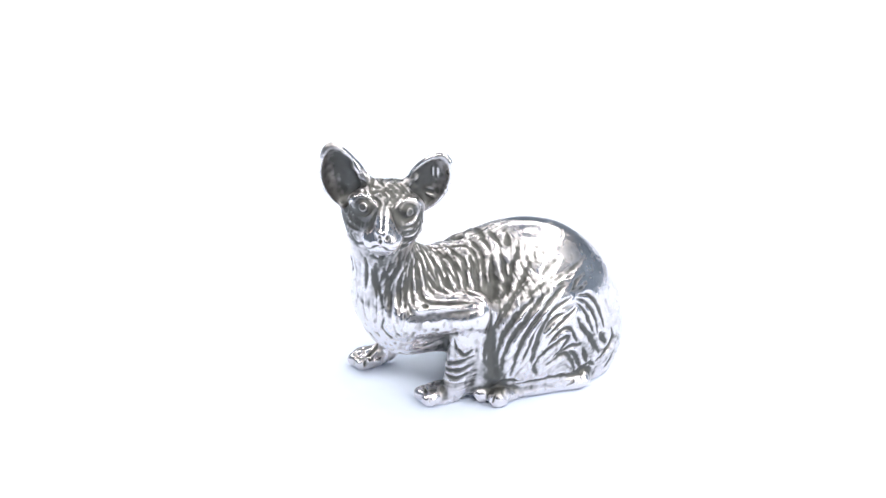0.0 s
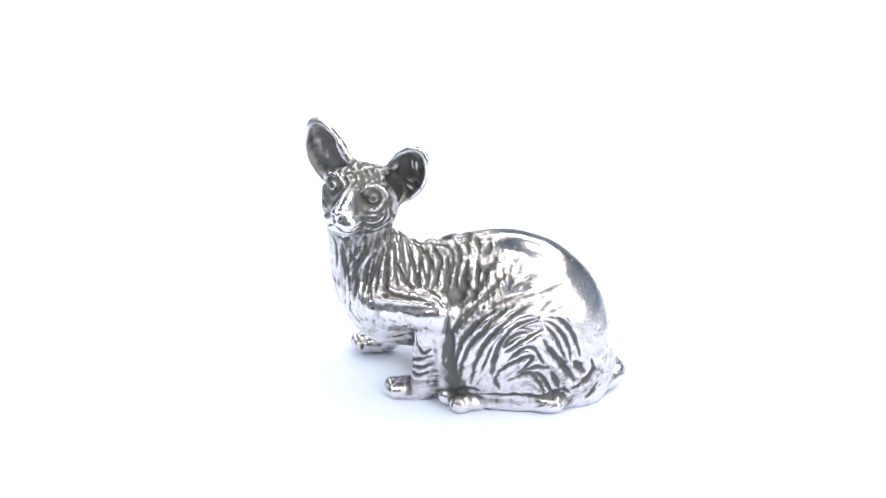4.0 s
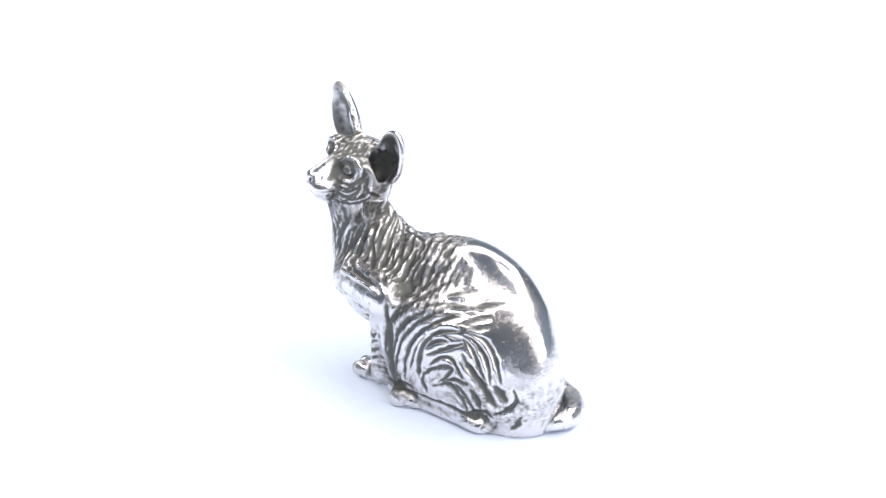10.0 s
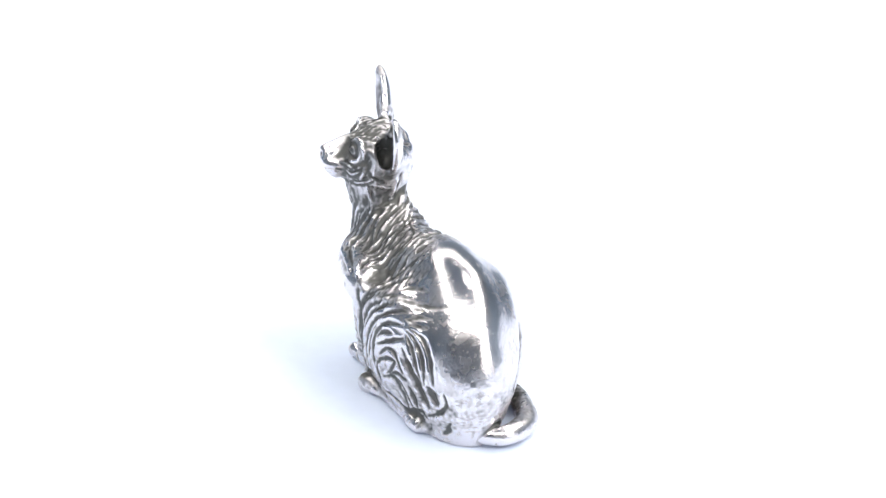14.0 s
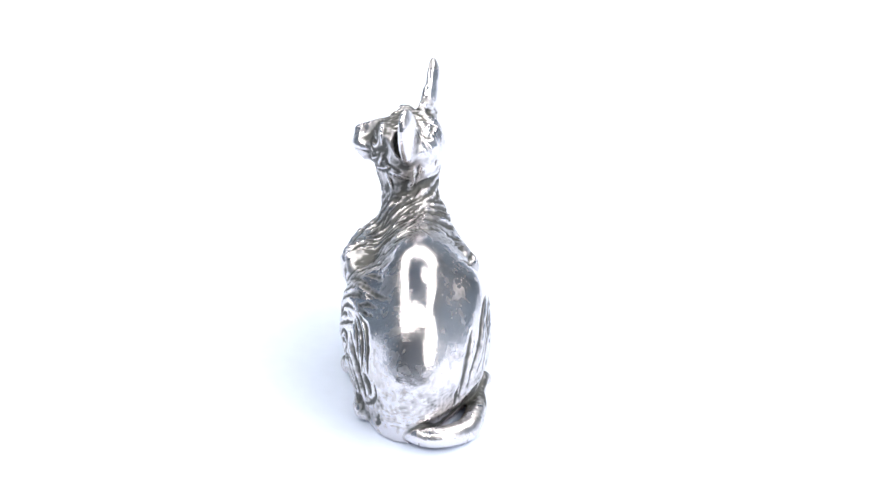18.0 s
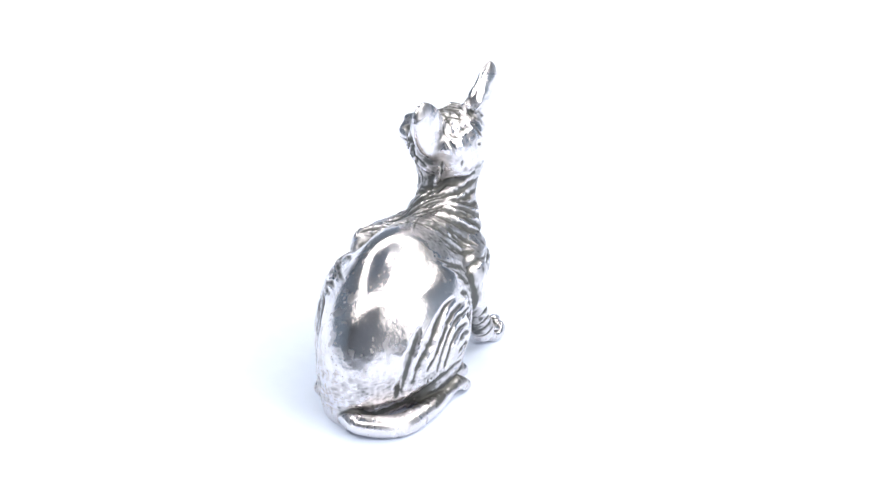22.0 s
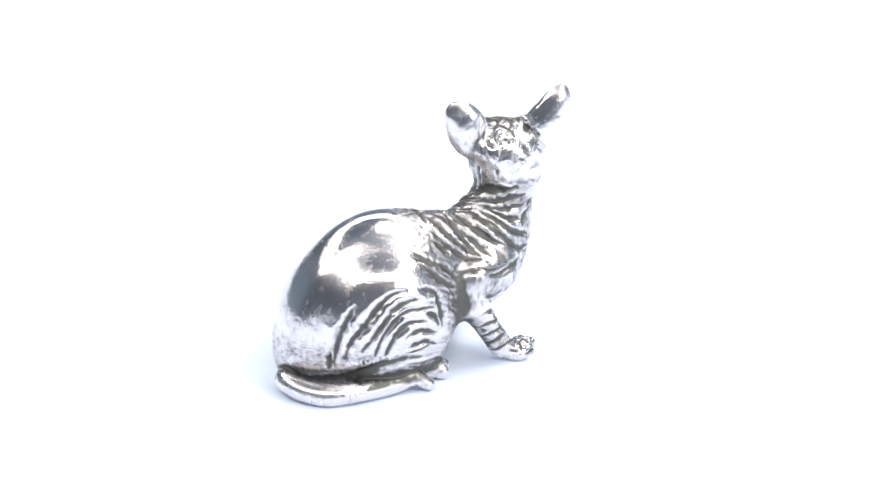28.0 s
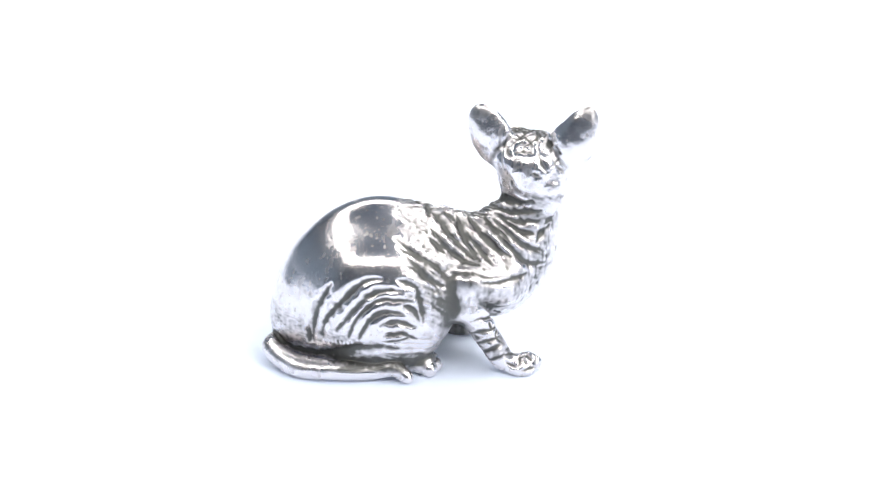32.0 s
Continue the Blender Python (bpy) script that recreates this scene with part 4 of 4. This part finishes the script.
def cat_figurine():
    forms()
    V, Q = skin()
    V = relax(V, Q, 3)
    N = normals(V, Q)
    depth, patina_and_shade = folds(V, N)
    for draw in (left_thigh_creases, left_flank_creases, left_shoulder_creases, throat_creases, forelegs_creases, right_thigh_creases, right_flank_creases, right_neck_creases, crown_creases, face_creases, ears_creases, toes_creases):
        draw()
    cut, dark, raised = chase(V)
    depth += cut
    patina_and_shade = patina_and_shade * (1 - 0.6 * np.clip(raised / 2.0, 0, 1)) + dark
    V = V - relax(N, Q, 4) * depth[:, None]
    V = relax(V, Q, 2, 0.42)
    V[:, 2] = np.maximum(V[:, 2], 0.0)
    near, far = hollows(V, Q)
    N = normals(V, Q)
    # this also carries the shade painted under the belly and inside the foreleg
    tarnish_and_shade = patina_and_shade + near * 0.50 + np.maximum(far, 0) * 0.165 + ear_lining(V)
    # pits left by casting low on the rump
    low = (1 - step(V[:, 1], -190, -130)) * (1 - step(V[:, 2], 80, 130)) * step(V[:, 2], 20, 40)
    tarnish_and_shade += low * (0.75 * np.maximum(lattice_noise(V * np.array((0.8, 0.8, 1.9)), 5.5, 9) - 0.5, 0) + 0.5 * lattice_noise(V, 14.0, 17) * lattice_noise(V, 6.0, 18))
    # thin uneven film everywhere
    streaks = lattice_noise(V * np.array((1, 1, 0.45)), 7.0, 81)
    fore = step(V[:, 1], -10, 40) * (1 - step(V[:, 2], 215, 250))
    tarnish_and_shade += (0.55 + 0.5 * fore) * np.maximum(streaks - 0.62 + 0.06 * fore, 0) + 0.28 * np.maximum(lattice_noise(V, 13.0, 86) * lattice_noise(V, 48.0, 87) - 0.28, 0) + 0.30 * np.maximum(lattice_noise(V, 30.0, 19) - 0.45, 0) + 0.5 * np.maximum(lattice_noise(V, 5.0, 21) - 0.68, 0)
    tarnish_and_shade = np.clip(tarnish_and_shade, 0, 1)
    me = bpy.data.meshes.new("cat_figurine")
    me.from_pydata((V * UNIT).tolist(), [], Q.tolist())
    me.polygons.foreach_set("use_smooth", np.ones(len(Q), bool))
    att = me.attributes.new("tarnish_and_shade", "FLOAT", "POINT")
    att.data.foreach_set("value", tarnish_and_shade.astype(np.float32))
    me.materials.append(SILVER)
    return tagged(new("cat_figurine", me), "polished antiqued silver hairless cat figurine crouching on a white table", "figurine")


cat = cat_figurine()


def motions():
    walk(cat, [(t, pose(0, 0, 0, 0, 0, -6.030 * (t - 19.0))) for t in range(0, 33)])


motions()
